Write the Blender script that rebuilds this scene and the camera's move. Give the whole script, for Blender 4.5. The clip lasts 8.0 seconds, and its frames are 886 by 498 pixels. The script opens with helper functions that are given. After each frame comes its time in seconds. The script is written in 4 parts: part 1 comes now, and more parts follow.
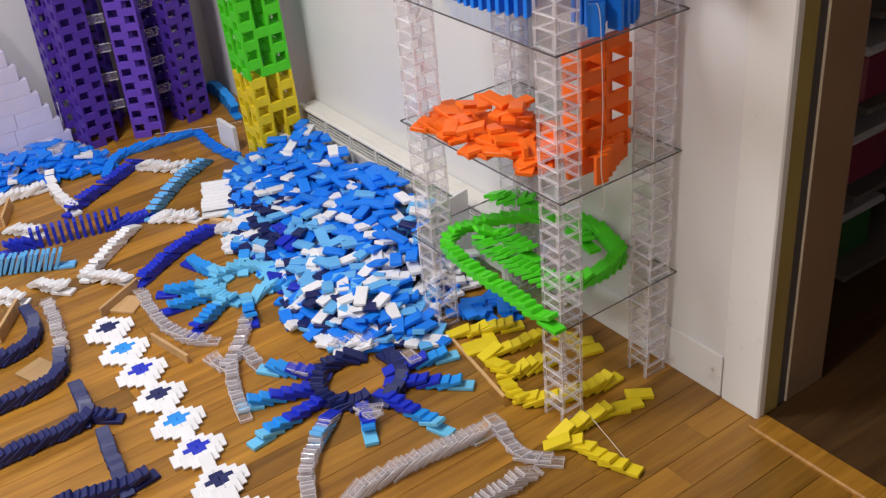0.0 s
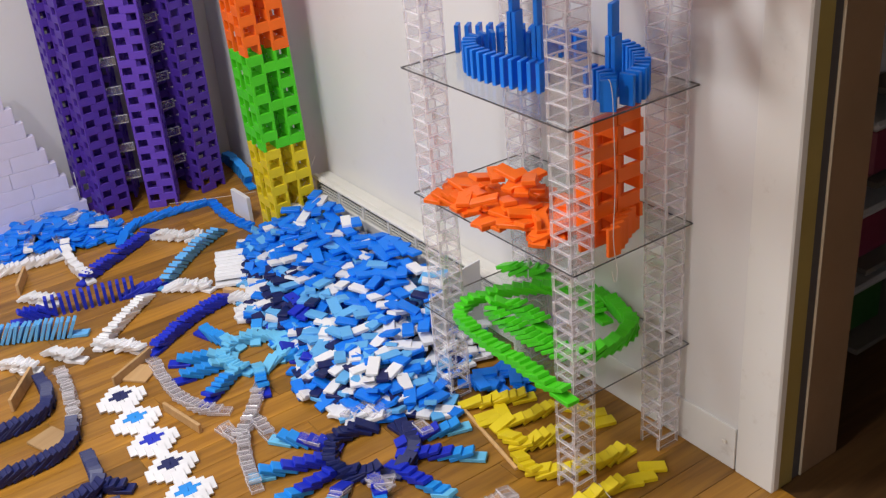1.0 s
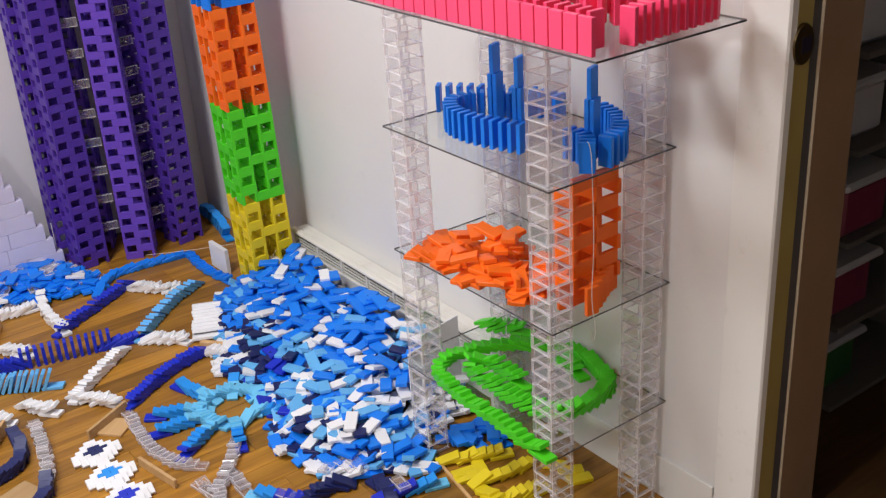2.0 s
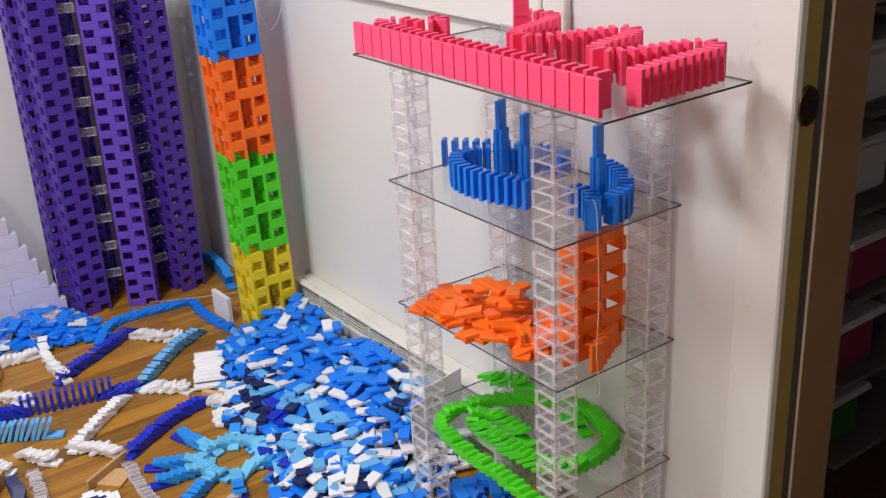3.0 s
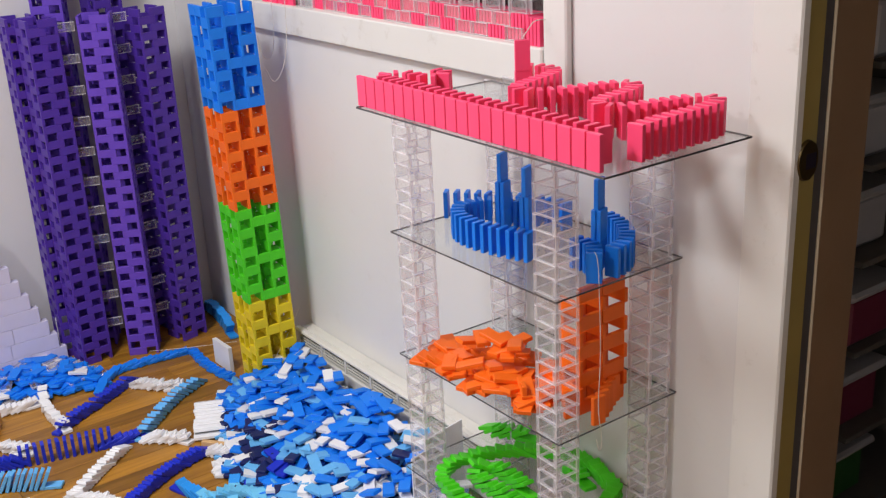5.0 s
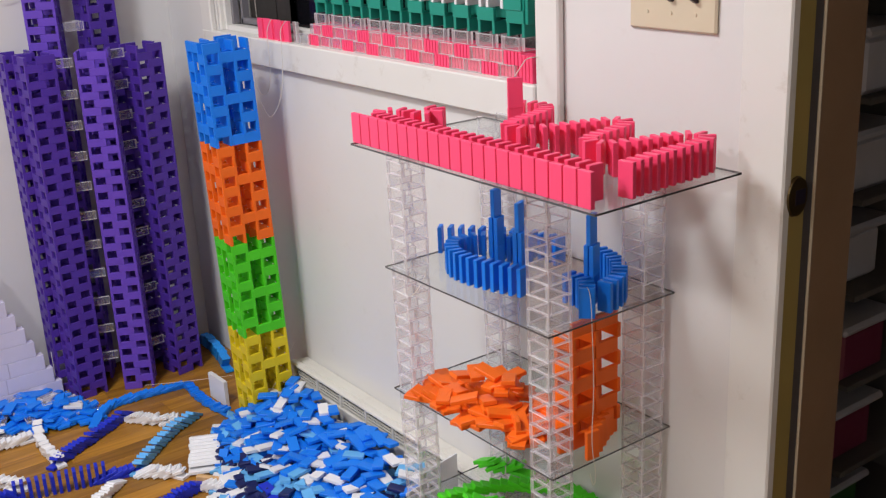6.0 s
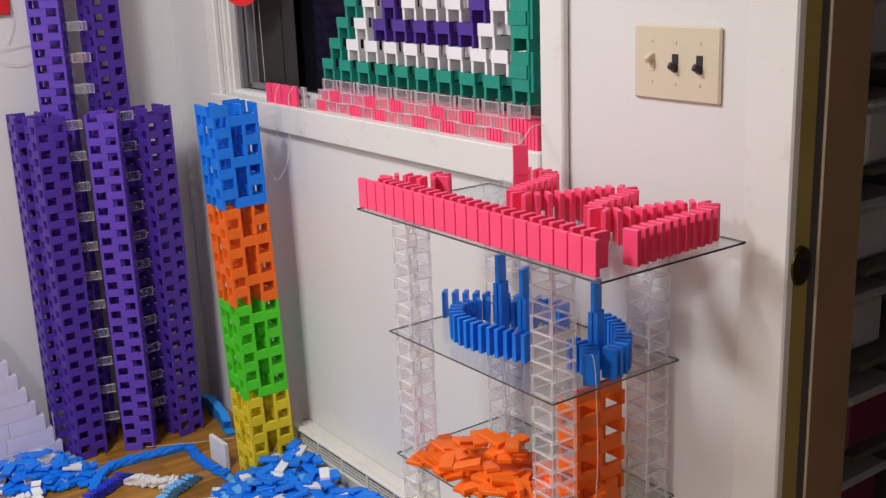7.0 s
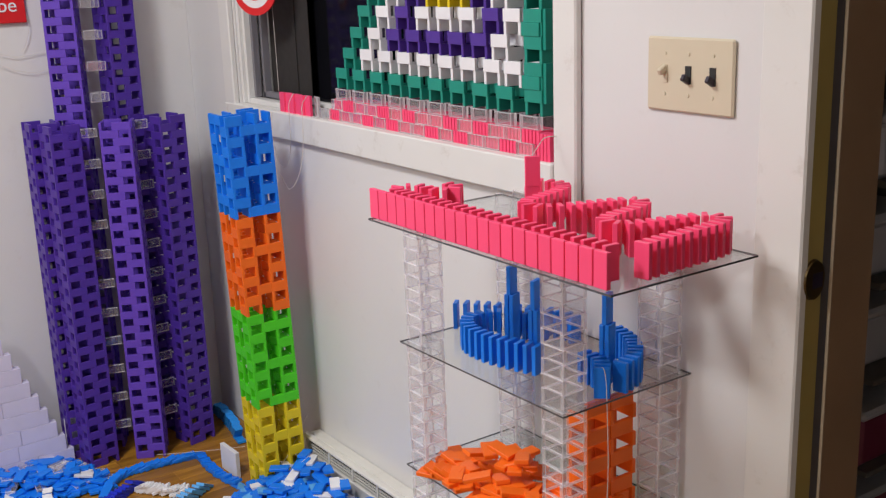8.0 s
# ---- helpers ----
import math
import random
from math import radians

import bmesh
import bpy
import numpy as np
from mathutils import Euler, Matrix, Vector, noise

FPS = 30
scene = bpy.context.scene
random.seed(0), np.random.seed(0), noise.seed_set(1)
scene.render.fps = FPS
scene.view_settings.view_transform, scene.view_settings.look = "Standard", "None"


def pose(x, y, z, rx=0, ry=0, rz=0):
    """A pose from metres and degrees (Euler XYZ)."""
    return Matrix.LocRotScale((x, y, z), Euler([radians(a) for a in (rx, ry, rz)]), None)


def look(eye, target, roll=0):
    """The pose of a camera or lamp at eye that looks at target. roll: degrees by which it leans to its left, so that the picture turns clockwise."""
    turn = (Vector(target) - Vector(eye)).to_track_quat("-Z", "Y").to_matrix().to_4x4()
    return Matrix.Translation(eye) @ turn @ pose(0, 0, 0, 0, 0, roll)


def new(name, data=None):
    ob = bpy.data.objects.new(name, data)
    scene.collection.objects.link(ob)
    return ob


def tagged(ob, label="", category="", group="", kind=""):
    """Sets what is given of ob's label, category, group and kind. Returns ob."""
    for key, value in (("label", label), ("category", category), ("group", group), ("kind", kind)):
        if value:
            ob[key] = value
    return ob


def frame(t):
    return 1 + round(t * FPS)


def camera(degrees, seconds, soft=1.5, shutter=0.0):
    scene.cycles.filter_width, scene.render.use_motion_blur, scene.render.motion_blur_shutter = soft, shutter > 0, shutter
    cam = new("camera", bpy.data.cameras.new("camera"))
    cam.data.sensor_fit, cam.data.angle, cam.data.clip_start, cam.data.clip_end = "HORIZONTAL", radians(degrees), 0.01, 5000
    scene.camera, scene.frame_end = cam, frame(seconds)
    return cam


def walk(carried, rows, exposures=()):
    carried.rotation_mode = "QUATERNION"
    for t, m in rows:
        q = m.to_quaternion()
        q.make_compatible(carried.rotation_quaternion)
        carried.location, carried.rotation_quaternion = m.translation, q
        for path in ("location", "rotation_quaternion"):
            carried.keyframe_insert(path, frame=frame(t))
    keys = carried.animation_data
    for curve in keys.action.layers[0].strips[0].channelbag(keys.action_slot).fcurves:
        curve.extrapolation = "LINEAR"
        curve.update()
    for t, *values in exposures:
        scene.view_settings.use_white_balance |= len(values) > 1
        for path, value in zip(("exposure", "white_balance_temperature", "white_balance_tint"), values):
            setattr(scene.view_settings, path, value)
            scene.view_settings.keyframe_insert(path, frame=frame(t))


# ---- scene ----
cam = camera(44.7, 8.0, soft=1.3)
PATH = [
    (0, (1.161, -1.186, 1.227), (-0.263, -0.24, 0.19), -5.1),
    (0.5, (1.164, -1.188, 1.236), (-0.294, -0.241, 0.246), -5.4),
    (1, (1.164, -1.198, 1.238), (-0.315, -0.22, 0.312), -4.9),
    (1.5, (1.166, -1.21, 1.248), (-0.308, -0.186, 0.366), -4.0),
    (3, (1.157, -1.214, 1.275), (-0.346, -0.145, 0.502), -3.0),
    (3.5, (1.153, -1.217, 1.281), (-0.368, -0.135, 0.563), -2.7),
    (4, (1.153, -1.218, 1.283), (-0.374, -0.132, 0.584), -2.7),
    (5.5, (1.163, -1.215, 1.287), (-0.364, -0.12, 0.604), -2.9),
    (6, (1.168, -1.217, 1.294), (-0.37, -0.109, 0.656), -2.8),
    (6.5, (1.168, -1.216, 1.298), (-0.389, -0.097, 0.73), -2.5),
    (7, (1.17, -1.223, 1.301), (-0.395, -0.095, 0.773), -2.2),
    (7.5, (1.17, -1.221, 1.303), (-0.396, -0.095, 0.772), -2.2),
    (8, (1.169, -1.216, 1.303), (-0.414, -0.107, 0.792), -2.0),
]
walk(cam, [(t, look(eye, target, roll)) for t, eye, target, roll in PATH], [(0.0, 0.05), (3.5, 0.05), (5.5, 0.0), (6.5, -0.1), (8.0, -0.18)])

# ---- world and lights ----
world = bpy.data.worlds.new("world")
world.use_nodes = True
world.node_tree.nodes["Background"].inputs[0].default_value = (0.012, 0.014, 0.02, 1)
world.node_tree.nodes["Background"].inputs[1].default_value = 0.3
scene.world = world


def ceiling_area(x, y, z, size, watts, colour):
    lamp = bpy.data.lights.new("ceiling_lamp_light", "AREA")
    lamp.shape, lamp.size, lamp.energy, lamp.color = "DISK", size, watts, colour
    ob = new("ceiling_lamp_light", lamp)
    ob.matrix_world = look((x, y, z), (x, y, 0))
    return ob


# The second lamp is unseen, added to brighten the right side.
LAMPS = [(-0.55, -1.35, 2.33, 0.50, 38.5), (0.45, -2.5, 2.33, 0.30, 34.0)]
for lx, ly, lz, size, watts in LAMPS:
    ceiling_area(lx, ly, lz, size, watts, (0.985, 0.975, 1.0))

# ---- materials ----


def material(name, colour, rough=0.4, metal=0.0, spread=0.08, grain=60.0, bump=0.0, mottle=6.0, mottle_amount=0.08, coat=0.0, stain=0.0, shine=0.5):
    """A painted, moulded or metal surface: fine grain, broad mottling and a small shift from object to object."""
    mat = bpy.data.materials.new(name)
    mat.use_nodes = True
    nt = mat.node_tree
    n, link = nt.nodes, nt.links.new
    bsdf = n["Principled BSDF"]
    coord = n.new("ShaderNodeTexCoord")
    info = n.new("ShaderNodeObjectInfo")
    fine, broad = n.new("ShaderNodeTexNoise"), n.new("ShaderNodeTexNoise")
    fine.inputs["Scale"].default_value, broad.inputs["Scale"].default_value = grain, mottle
    fine.inputs["Detail"].default_value = 6
    geo = n.new("ShaderNodeNewGeometry")
    link(geo.outputs["Position"], fine.inputs["Vector"])
    link(geo.outputs["Position"], broad.inputs["Vector"])
    val = n.new("ShaderNodeMapRange")
    val.inputs["To Min"].default_value, val.inputs["To Max"].default_value = 1 - mottle_amount, 1 + mottle_amount
    link(broad.outputs["Fac"], val.inputs["Value"])
    ran = n.new("ShaderNodeMapRange")
    ran.inputs["To Min"].default_value, ran.inputs["To Max"].default_value = 1 - spread, 1 + spread
    isle = n.new("ShaderNodeMath")
    isle.operation = "ADD"
    link(info.outputs["Random"], isle.inputs[0])
    link(geo.outputs["Random Per Island"], isle.inputs[1])
    ran.inputs["From Max"].default_value = 2.0
    link(isle.outputs[0], ran.inputs["Value"])
    mul = n.new("ShaderNodeMath")
    mul.operation = "MULTIPLY"
    link(val.outputs[0], mul.inputs[0])
    link(ran.outputs[0], mul.inputs[1])
    hsv = n.new("ShaderNodeHueSaturation")
    hsv.inputs["Color"].default_value = (*colour, 1)
    link(mul.outputs[0], hsv.inputs["Value"])
    link(hsv.outputs[0], bsdf.inputs["Base Color"])
    if stain:
        blot, edge, mix = n.new("ShaderNodeTexNoise"), n.new("ShaderNodeMapRange"), n.new("ShaderNodeMix")
        blot.inputs["Scale"].default_value, blot.inputs["Detail"].default_value, blot.inputs["Roughness"].default_value = 17.0, 8, 0.72
        link(geo.outputs["Position"], blot.inputs["Vector"])
        edge.inputs["From Min"].default_value, edge.inputs["From Max"].default_value, edge.inputs["To Max"].default_value = 0.58, 0.76, stain
        link(blot.outputs["Fac"], edge.inputs["Value"])
        mix.data_type = "RGBA"
        link(edge.outputs[0], mix.inputs[0])
        link(hsv.outputs[0], mix.inputs[6])
        mix.inputs[7].default_value = (0.30, 0.22, 0.13, 1)
        link(mix.outputs[2], bsdf.inputs["Base Color"])
    rr = n.new("ShaderNodeMapRange")
    rr.inputs["To Min"].default_value, rr.inputs["To Max"].default_value = max(rough - 0.1, 0.02), min(rough + 0.12, 1)
    link(fine.outputs["Fac"], rr.inputs["Value"])
    link(rr.outputs[0], bsdf.inputs["Roughness"])
    bsdf.inputs["Metallic"].default_value = metal
    bsdf.inputs["Coat Weight"].default_value = coat
    bsdf.inputs["Specular IOR Level"].default_value = shine
    if bump:
        b = n.new("ShaderNodeBump")
        b.inputs["Strength"].default_value, b.inputs["Distance"].default_value = bump, 0.002
        link(fine.outputs["Fac"], b.inputs["Height"])
        link(b.outputs[0], bsdf.inputs["Normal"])
    return mat


def plastic(name, colour):
    return material("plastic_" + name, colour, rough=0.42, spread=0.07, grain=300, mottle=25, mottle_amount=0.05, bump=0.04, shine=0.36)


def clear_plastic(name, tint, milk=0.10):
    """Thin clear acrylic: light passes straight on, with a mirror gloss at grazing angles and a lilac-tinted milkiness
    that stands for refracted light.
    """
    mat = bpy.data.materials.new(name)
    mat.use_nodes = True
    nt = mat.node_tree
    n, link = nt.nodes, nt.links.new
    n.remove(n["Principled BSDF"])
    see, gloss, diff = n.new("ShaderNodeBsdfTransparent"), n.new("ShaderNodeBsdfGlossy"), n.new("ShaderNodeBsdfDiffuse")
    see.inputs[0].default_value = (*tint, 1)
    gloss.inputs["Roughness"].default_value = 0.08
    diff.inputs[0].default_value = (0.95, 0.92, 0.95, 1)
    face = n.new("ShaderNodeLayerWeight")
    face.inputs["Blend"].default_value = 0.5
    steep = n.new("ShaderNodeMath")
    steep.operation = "POWER"
    steep.inputs[1].default_value = 4.0
    link(face.outputs["Facing"], steep.inputs[0])
    fres = n.new("ShaderNodeMapRange")
    fres.inputs["To Min"].default_value, fres.inputs["To Max"].default_value = 0.045, 0.45
    link(steep.outputs[0], fres.inputs["Value"])
    noise_tex = n.new("ShaderNodeTexNoise")
    noise_tex.inputs["Scale"].default_value = 45
    ramp = n.new("ShaderNodeMapRange")
    ramp.inputs["To Min"].default_value, ramp.inputs["To Max"].default_value = milk * 0.4, milk * 1.6
    link(noise_tex.outputs["Fac"], ramp.inputs["Value"])
    m1, m2 = n.new("ShaderNodeMixShader"), n.new("ShaderNodeMixShader")
    link(ramp.outputs[0], m1.inputs[0])
    link(see.outputs[0], m1.inputs[1])
    link(diff.outputs[0], m1.inputs[2])
    link(fres.outputs[0], m2.inputs[0])
    link(m1.outputs[0], m2.inputs[1])
    link(gloss.outputs[0], m2.inputs[2])
    link(m2.outputs[0], n["Material Output"].inputs[0])
    return mat


def wood(name, light, dark, rough=0.35, along="y", coat=0.15):
    mat = bpy.data.materials.new(name)
    mat.use_nodes = True
    nt = mat.node_tree
    n, link = nt.nodes, nt.links.new
    bsdf = n["Principled BSDF"]
    coord, info = n.new("ShaderNodeTexCoord"), n.new("ShaderNodeObjectInfo")
    add = n.new("ShaderNodeVectorMath")
    add.operation = "MULTIPLY_ADD"
    comb = n.new("ShaderNodeCombineXYZ")
    link(info.outputs["Random"], comb.inputs[0])
    link(info.outputs["Random"], comb.inputs[2])
    add.inputs[1].default_value = (1, 1, 1)
    link(coord.outputs["Object"], add.inputs[0])
    scale = n.new("ShaderNodeVectorMath")
    scale.operation = "SCALE"
    scale.inputs["Scale"].default_value = 40
    link(comb.outputs[0], scale.inputs[0])
    link(scale.outputs[0], add.inputs[2])
    mapping = n.new("ShaderNodeMapping")
    mapping.inputs["Scale"].default_value = (60, 4, 60) if along == "y" else (4, 60, 60)
    link(add.outputs[0], mapping.inputs[0])
    grain, fine = n.new("ShaderNodeTexNoise"), n.new("ShaderNodeTexNoise")
    grain.inputs["Scale"].default_value, grain.inputs["Detail"].default_value, grain.inputs["Distortion"].default_value = 1.0, 5, 0.6
    fine.inputs["Scale"].default_value, fine.inputs["Detail"].default_value = 5.0, 3
    link(mapping.outputs[0], grain.inputs["Vector"])
    link(mapping.outputs[0], fine.inputs["Vector"])
    ramp = n.new("ShaderNodeValToRGB")
    ramp.color_ramp.elements[0].position, ramp.color_ramp.elements[1].position = 0.3, 0.72
    ramp.color_ramp.elements[0].color, ramp.color_ramp.elements[1].color = (*dark, 1), (*light, 1)
    link(grain.outputs["Fac"], ramp.inputs[0])
    hsv = n.new("ShaderNodeHueSaturation")
    ran = n.new("ShaderNodeMapRange")
    ran.inputs["To Min"].default_value, ran.inputs["To Max"].default_value = 0.62, 1.34
    link(info.outputs["Random"], ran.inputs["Value"])
    link(ran.outputs[0], hsv.inputs["Value"])
    link(ramp.outputs[0], hsv.inputs["Color"])
    link(hsv.outputs[0], bsdf.inputs["Base Color"])
    rr = n.new("ShaderNodeMapRange")
    rr.inputs["To Min"].default_value, rr.inputs["To Max"].default_value = rough - 0.08, rough + 0.15
    link(fine.outputs["Fac"], rr.inputs["Value"])
    link(rr.outputs[0], bsdf.inputs["Roughness"])
    bsdf.inputs["Coat Weight"].default_value = coat
    bsdf.inputs["Coat Roughness"].default_value = 0.2
    b = n.new("ShaderNodeBump")
    b.inputs["Strength"].default_value, b.inputs["Distance"].default_value = 0.15, 0.001
    link(fine.outputs["Fac"], b.inputs["Height"])
    link(b.outputs[0], bsdf.inputs["Normal"])
    return mat


M = {
    "pink": plastic("pink", (0.98, 0.078, 0.20)),
    "azure": plastic("azure", (0.008, 0.205, 0.84)),
    "sky": plastic("sky", (0.018, 0.28, 0.78)),
    "light": plastic("light", (0.13, 0.43, 0.80)),
    "cyan": plastic("cyan", (0.15, 0.52, 0.80)),
    "royal": plastic("royal", (0.012, 0.03, 0.52)),
    "navy": plastic("navy", (0.010, 0.016, 0.10)),
    "white": plastic("white", (0.80, 0.80, 0.82)),
    "lilac": plastic("lilac", (0.66, 0.63, 0.80)),
    "orange": plastic("orange", (0.90, 0.155, 0.010)),
    "green": plastic("green", (0.075, 0.62, 0.015)),
    "yellow": plastic("yellow", (0.75, 0.58, 0.015)),
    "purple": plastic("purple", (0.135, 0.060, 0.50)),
    # the same purple with shade put into the colour, for the dimmer columns
    "shaded_purple": plastic("shaded_purple", (0.080, 0.032, 0.34)),
    "violet": plastic("violet", (0.075, 0.03, 0.28)),
    "teal": plastic("teal", (0.012, 0.27, 0.20)),
    "red": plastic("red", (0.65, 0.015, 0.02)),
    "clear": clear_plastic("clear_acrylic", (0.99, 0.98, 0.985), 0.07),
}
# Extra milk on rims and arrises paints in the light that edges catch.
CLEAR_RIM = clear_plastic("clear_acrylic_rim", (0.97, 0.955, 0.97), 0.30)
CLEAR_ARRIS = clear_plastic("clear_acrylic_arris", (0.80, 0.77, 0.80), 0.55)
MAT_PLATE = clear_plastic("clear_sheet", (0.93, 0.95, 0.95), 0.025)
MAT_EDGE = material("sheet_edge", (0.085, 0.085, 0.095), rough=0.2)
MAT_WALL = material("wall_paint", (0.72, 0.71, 0.70), rough=0.55, spread=0, grain=180, bump=0.05, mottle=3, mottle_amount=0.05, stain=0.12)
MAT_TRIM = material("trim_paint", (0.76, 0.75, 0.72), rough=0.35, spread=0.02, grain=120, bump=0.04, mottle=5, mottle_amount=0.06, stain=0.35)
MAT_HEAT = material("heater_enamel", (0.70, 0.68, 0.62), rough=0.4, spread=0, grain=90, bump=0.03, mottle=8, mottle_amount=0.08, stain=0.4)
MAT_SLOT = material("slot_shadow", (0.03, 0.03, 0.03), rough=0.8, spread=0)
MAT_OLIVE = material("jamb_olive", (0.36, 0.28, 0.09), rough=0.5, spread=0, mottle=9, mottle_amount=0.12)
MAT_BROWN = material("jamb_brown", (0.27, 0.17, 0.10), rough=0.5, spread=0, mottle=7, mottle_amount=0.15)
MAT_RUBBER = material("weatherstrip", (0.085, 0.08, 0.085), rough=0.7, spread=0)
MAT_BRASS = material("aged_brass", (0.10, 0.065, 0.025), rough=0.4, metal=0.8, spread=0)
MAT_IVORY = material("ivory_plate", (0.66, 0.58, 0.43), rough=0.35, spread=0, mottle=20, mottle_amount=0.03)
MAT_TOGGLE = material("toggle_dark", (0.022, 0.014, 0.03), rough=0.35, spread=0)
# Closet walls and shelves: the gloom in there is put into this colour.
MAT_CLOSET_SHADE = material("closet_shade", (0.13, 0.12, 0.11), rough=0.8, spread=0)
MAT_CEIL = material("ceiling_paint", (0.78, 0.77, 0.75), rough=0.8, spread=0, mottle=2, mottle_amount=0.03)
MAT_STRING = material("string", (0.70, 0.66, 0.60), rough=0.8, spread=0)
MAT_BIN = material("bin_plastic", (0.52, 0.52, 0.55), rough=0.35, spread=0.1, mottle=12, mottle_amount=0.1)
MAT_TUB_PINK = material("pink_tub", (0.20, 0.03, 0.075), rough=0.4)
MAT_TUB_GREEN = material("green_tub", (0.03, 0.12, 0.03), rough=0.4)
MAT_STILE = material("sash_metal", (0.20, 0.19, 0.21), rough=0.4, spread=0, mottle=10, mottle_amount=0.15)
MAT_GREY_BAND = material("grey_band", (0.024, 0.021, 0.019), rough=0.8, spread=0, mottle=10, mottle_amount=0.2)
MAT_PLANK = wood("oak_floor", (0.40, 0.19, 0.022), (0.21, 0.088, 0.008), rough=0.40, coat=0.08)
# Floor wood with the shadow behind the doorway worked into both tones.
MAT_CLOSET = wood("shaded_closet_floor", (0.12, 0.060, 0.020), (0.06, 0.028, 0.010))
MAT_SUB = material("floor_joint", (0.07, 0.03, 0.012), rough=0.8, spread=0)
MAT_STICK = wood("pine_stick", (0.62, 0.40, 0.19), (0.50, 0.30, 0.13), rough=0.5, coat=0.0)
MAT_GLASS = material("night_glass", (0.006, 0.006, 0.008), rough=0.06, spread=0, mottle=3, mottle_amount=0.3)

# ---- mesh helpers ----


def box_bm(bm, m, sx, sy, sz, bevel=0.0):
    """A box of the given size, centred on the pose m, with chamfered edges."""
    made = bmesh.ops.create_cube(bm, size=1.0, matrix=m @ Matrix.Diagonal((sx, sy, sz, 1)))
    if bevel:
        edges = list({e for v in made["verts"] for e in v.link_edges})
        bmesh.ops.bevel(bm, geom=edges, offset=bevel, segments=1, affect="EDGES")


def mesh_of(name, bm, mats):
    me = bpy.data.meshes.new(name)
    bm.to_mesh(me)
    bm.free()
    for mat in mats if isinstance(mats, (list, tuple)) else [mats]:
        me.materials.append(mat)
    return me


def part(name, bm, mat, parent=None, label=""):
    ob = new(name, mesh_of(name, bm, mat))
    if parent is not None:
        ob.parent = parent
    return tagged(ob, label)


def empty(name, m=Matrix()):
    ob = new(name)
    ob.empty_display_size = 0.05
    ob.matrix_world = m
    return ob


def boxes(specs):
    """One bmesh of boxes given as (x0, x1, y0, y1, z0, z1, bevel)."""
    bm = bmesh.new()
    for x0, x1, y0, y1, z0, z1, bev in specs:
        box_bm(bm, Matrix.Translation(((x0 + x1) / 2, (y0 + y1) / 2, (z0 + z1) / 2)), x1 - x0, y1 - y0, z1 - z0, bev)
    return bm


def structure(name, specs, mat, label, category):
    return tagged(part(name, boxes(specs), mat), label, category, kind="structure")


# ---- dominoes: 48 x 24 x 7.5 mm; local x is the thickness, y the width, z the length ----
DL, DW, DT = 0.048, 0.024, 0.0075
rng = random.Random(7)
DOMINO = {}


def domino_mesh(colour):
    if colour not in DOMINO:
        bm = bmesh.new()
        box_bm(bm, Matrix(), DT, DW, DL, 0.0010 if colour == "clear" else 0.0007)
        if colour == "clear":
            for face in bm.faces:
                most = max(abs(c) for c in face.normal)
                face.material_index = 2 if most < 0.95 else (0 if abs(face.normal.x) > 0.95 else 1)
        DOMINO[colour] = mesh_of("domino", bm, [M["clear"], CLEAR_RIM, CLEAR_ARRIS] if colour == "clear" else M[colour])
    return DOMINO[colour]


def domino(m, colour, parent=None, label="", group=""):
    ob = new("domino", domino_mesh(colour))
    if parent is not None:
        ob.parent = parent
        ob.matrix_parent_inverse = Matrix()
    ob.matrix_basis = m
    if parent is None:
        tagged(ob, label, "domino", group)
    return ob


CORNERS = [Vector((a * DT / 2, b * DW / 2, c * DL / 2)) for a in (-1, 1) for b in (-1, 1) for c in (-1, 1)]


def low(m):
    return min((m.to_3x3() @ c).z for c in CORNERS)


def rest(x, y, z, turn):
    """The pose of a domino turned so, whose lowest corner touches the height z."""
    m = turn.to_4x4()
    return Matrix.Translation((x, y, z - low(m))) @ m


def upright(x, y, z, heading):
    """A domino that stands on its end and would fall towards the heading (radians from +x)."""
    return Matrix.Translation((x, y, z + DL / 2)) @ Matrix.Rotation(heading, 4, "Z")


def on_edge(x, y, z, heading):
    """A domino on its long edge, its length along the heading."""
    return Matrix.Translation((x, y, z + DW / 2)) @ Matrix.Rotation(heading, 4, "Z") @ Matrix.Rotation(radians(90), 4, "Y") @ Matrix.Rotation(radians(90), 4, "Z")


def leaning(x, y, z, heading, degrees):
    """A domino that has fallen by that many degrees towards the heading."""
    turn = Matrix.Rotation(heading, 3, "Z") @ Matrix.Rotation(radians(degrees), 3, "Y")
    return rest(x, y, z, turn)


def along(points, step):
    """Places and headings every step metres along a smooth line through the points."""
    pts = [Vector((*p, 0)) for p in points]
    if len(pts) > 2:
        fine = []
        for i in range(len(pts) - 1):
            a, b, c, d = pts[max(i - 1, 0)], pts[i], pts[i + 1], pts[min(i + 2, len(pts) - 1)]
            for k in range(12):
                s = k / 12
                fine.append(0.5 * (2 * b + (c - a) * s + (2 * a - 5 * b + 4 * c - d) * s**2 + (3 * b - a - 3 * c + d) * s**3))
        pts = fine + [pts[-1]]
    out, need = [], 0.0
    for a, b in zip(pts, pts[1:]):
        d, far = (b - a), (b - a).length
        while need <= far and far > 0:
            p = a + d * (need / far)
            out.append((p.x, p.y, math.atan2(d.y, d.x)))
            need += step
        need -= far
    return out


def row_thing(points, z, label, group):
    return tagged(empty("domino_line", Matrix.Translation((*points[0], z))), label, "domino line", group)


def place(thing, m, colour):
    """A domino given by its pose in the room, as a part of the thing."""
    return domino(thing.matrix_world.inverted() @ m, colour, thing)


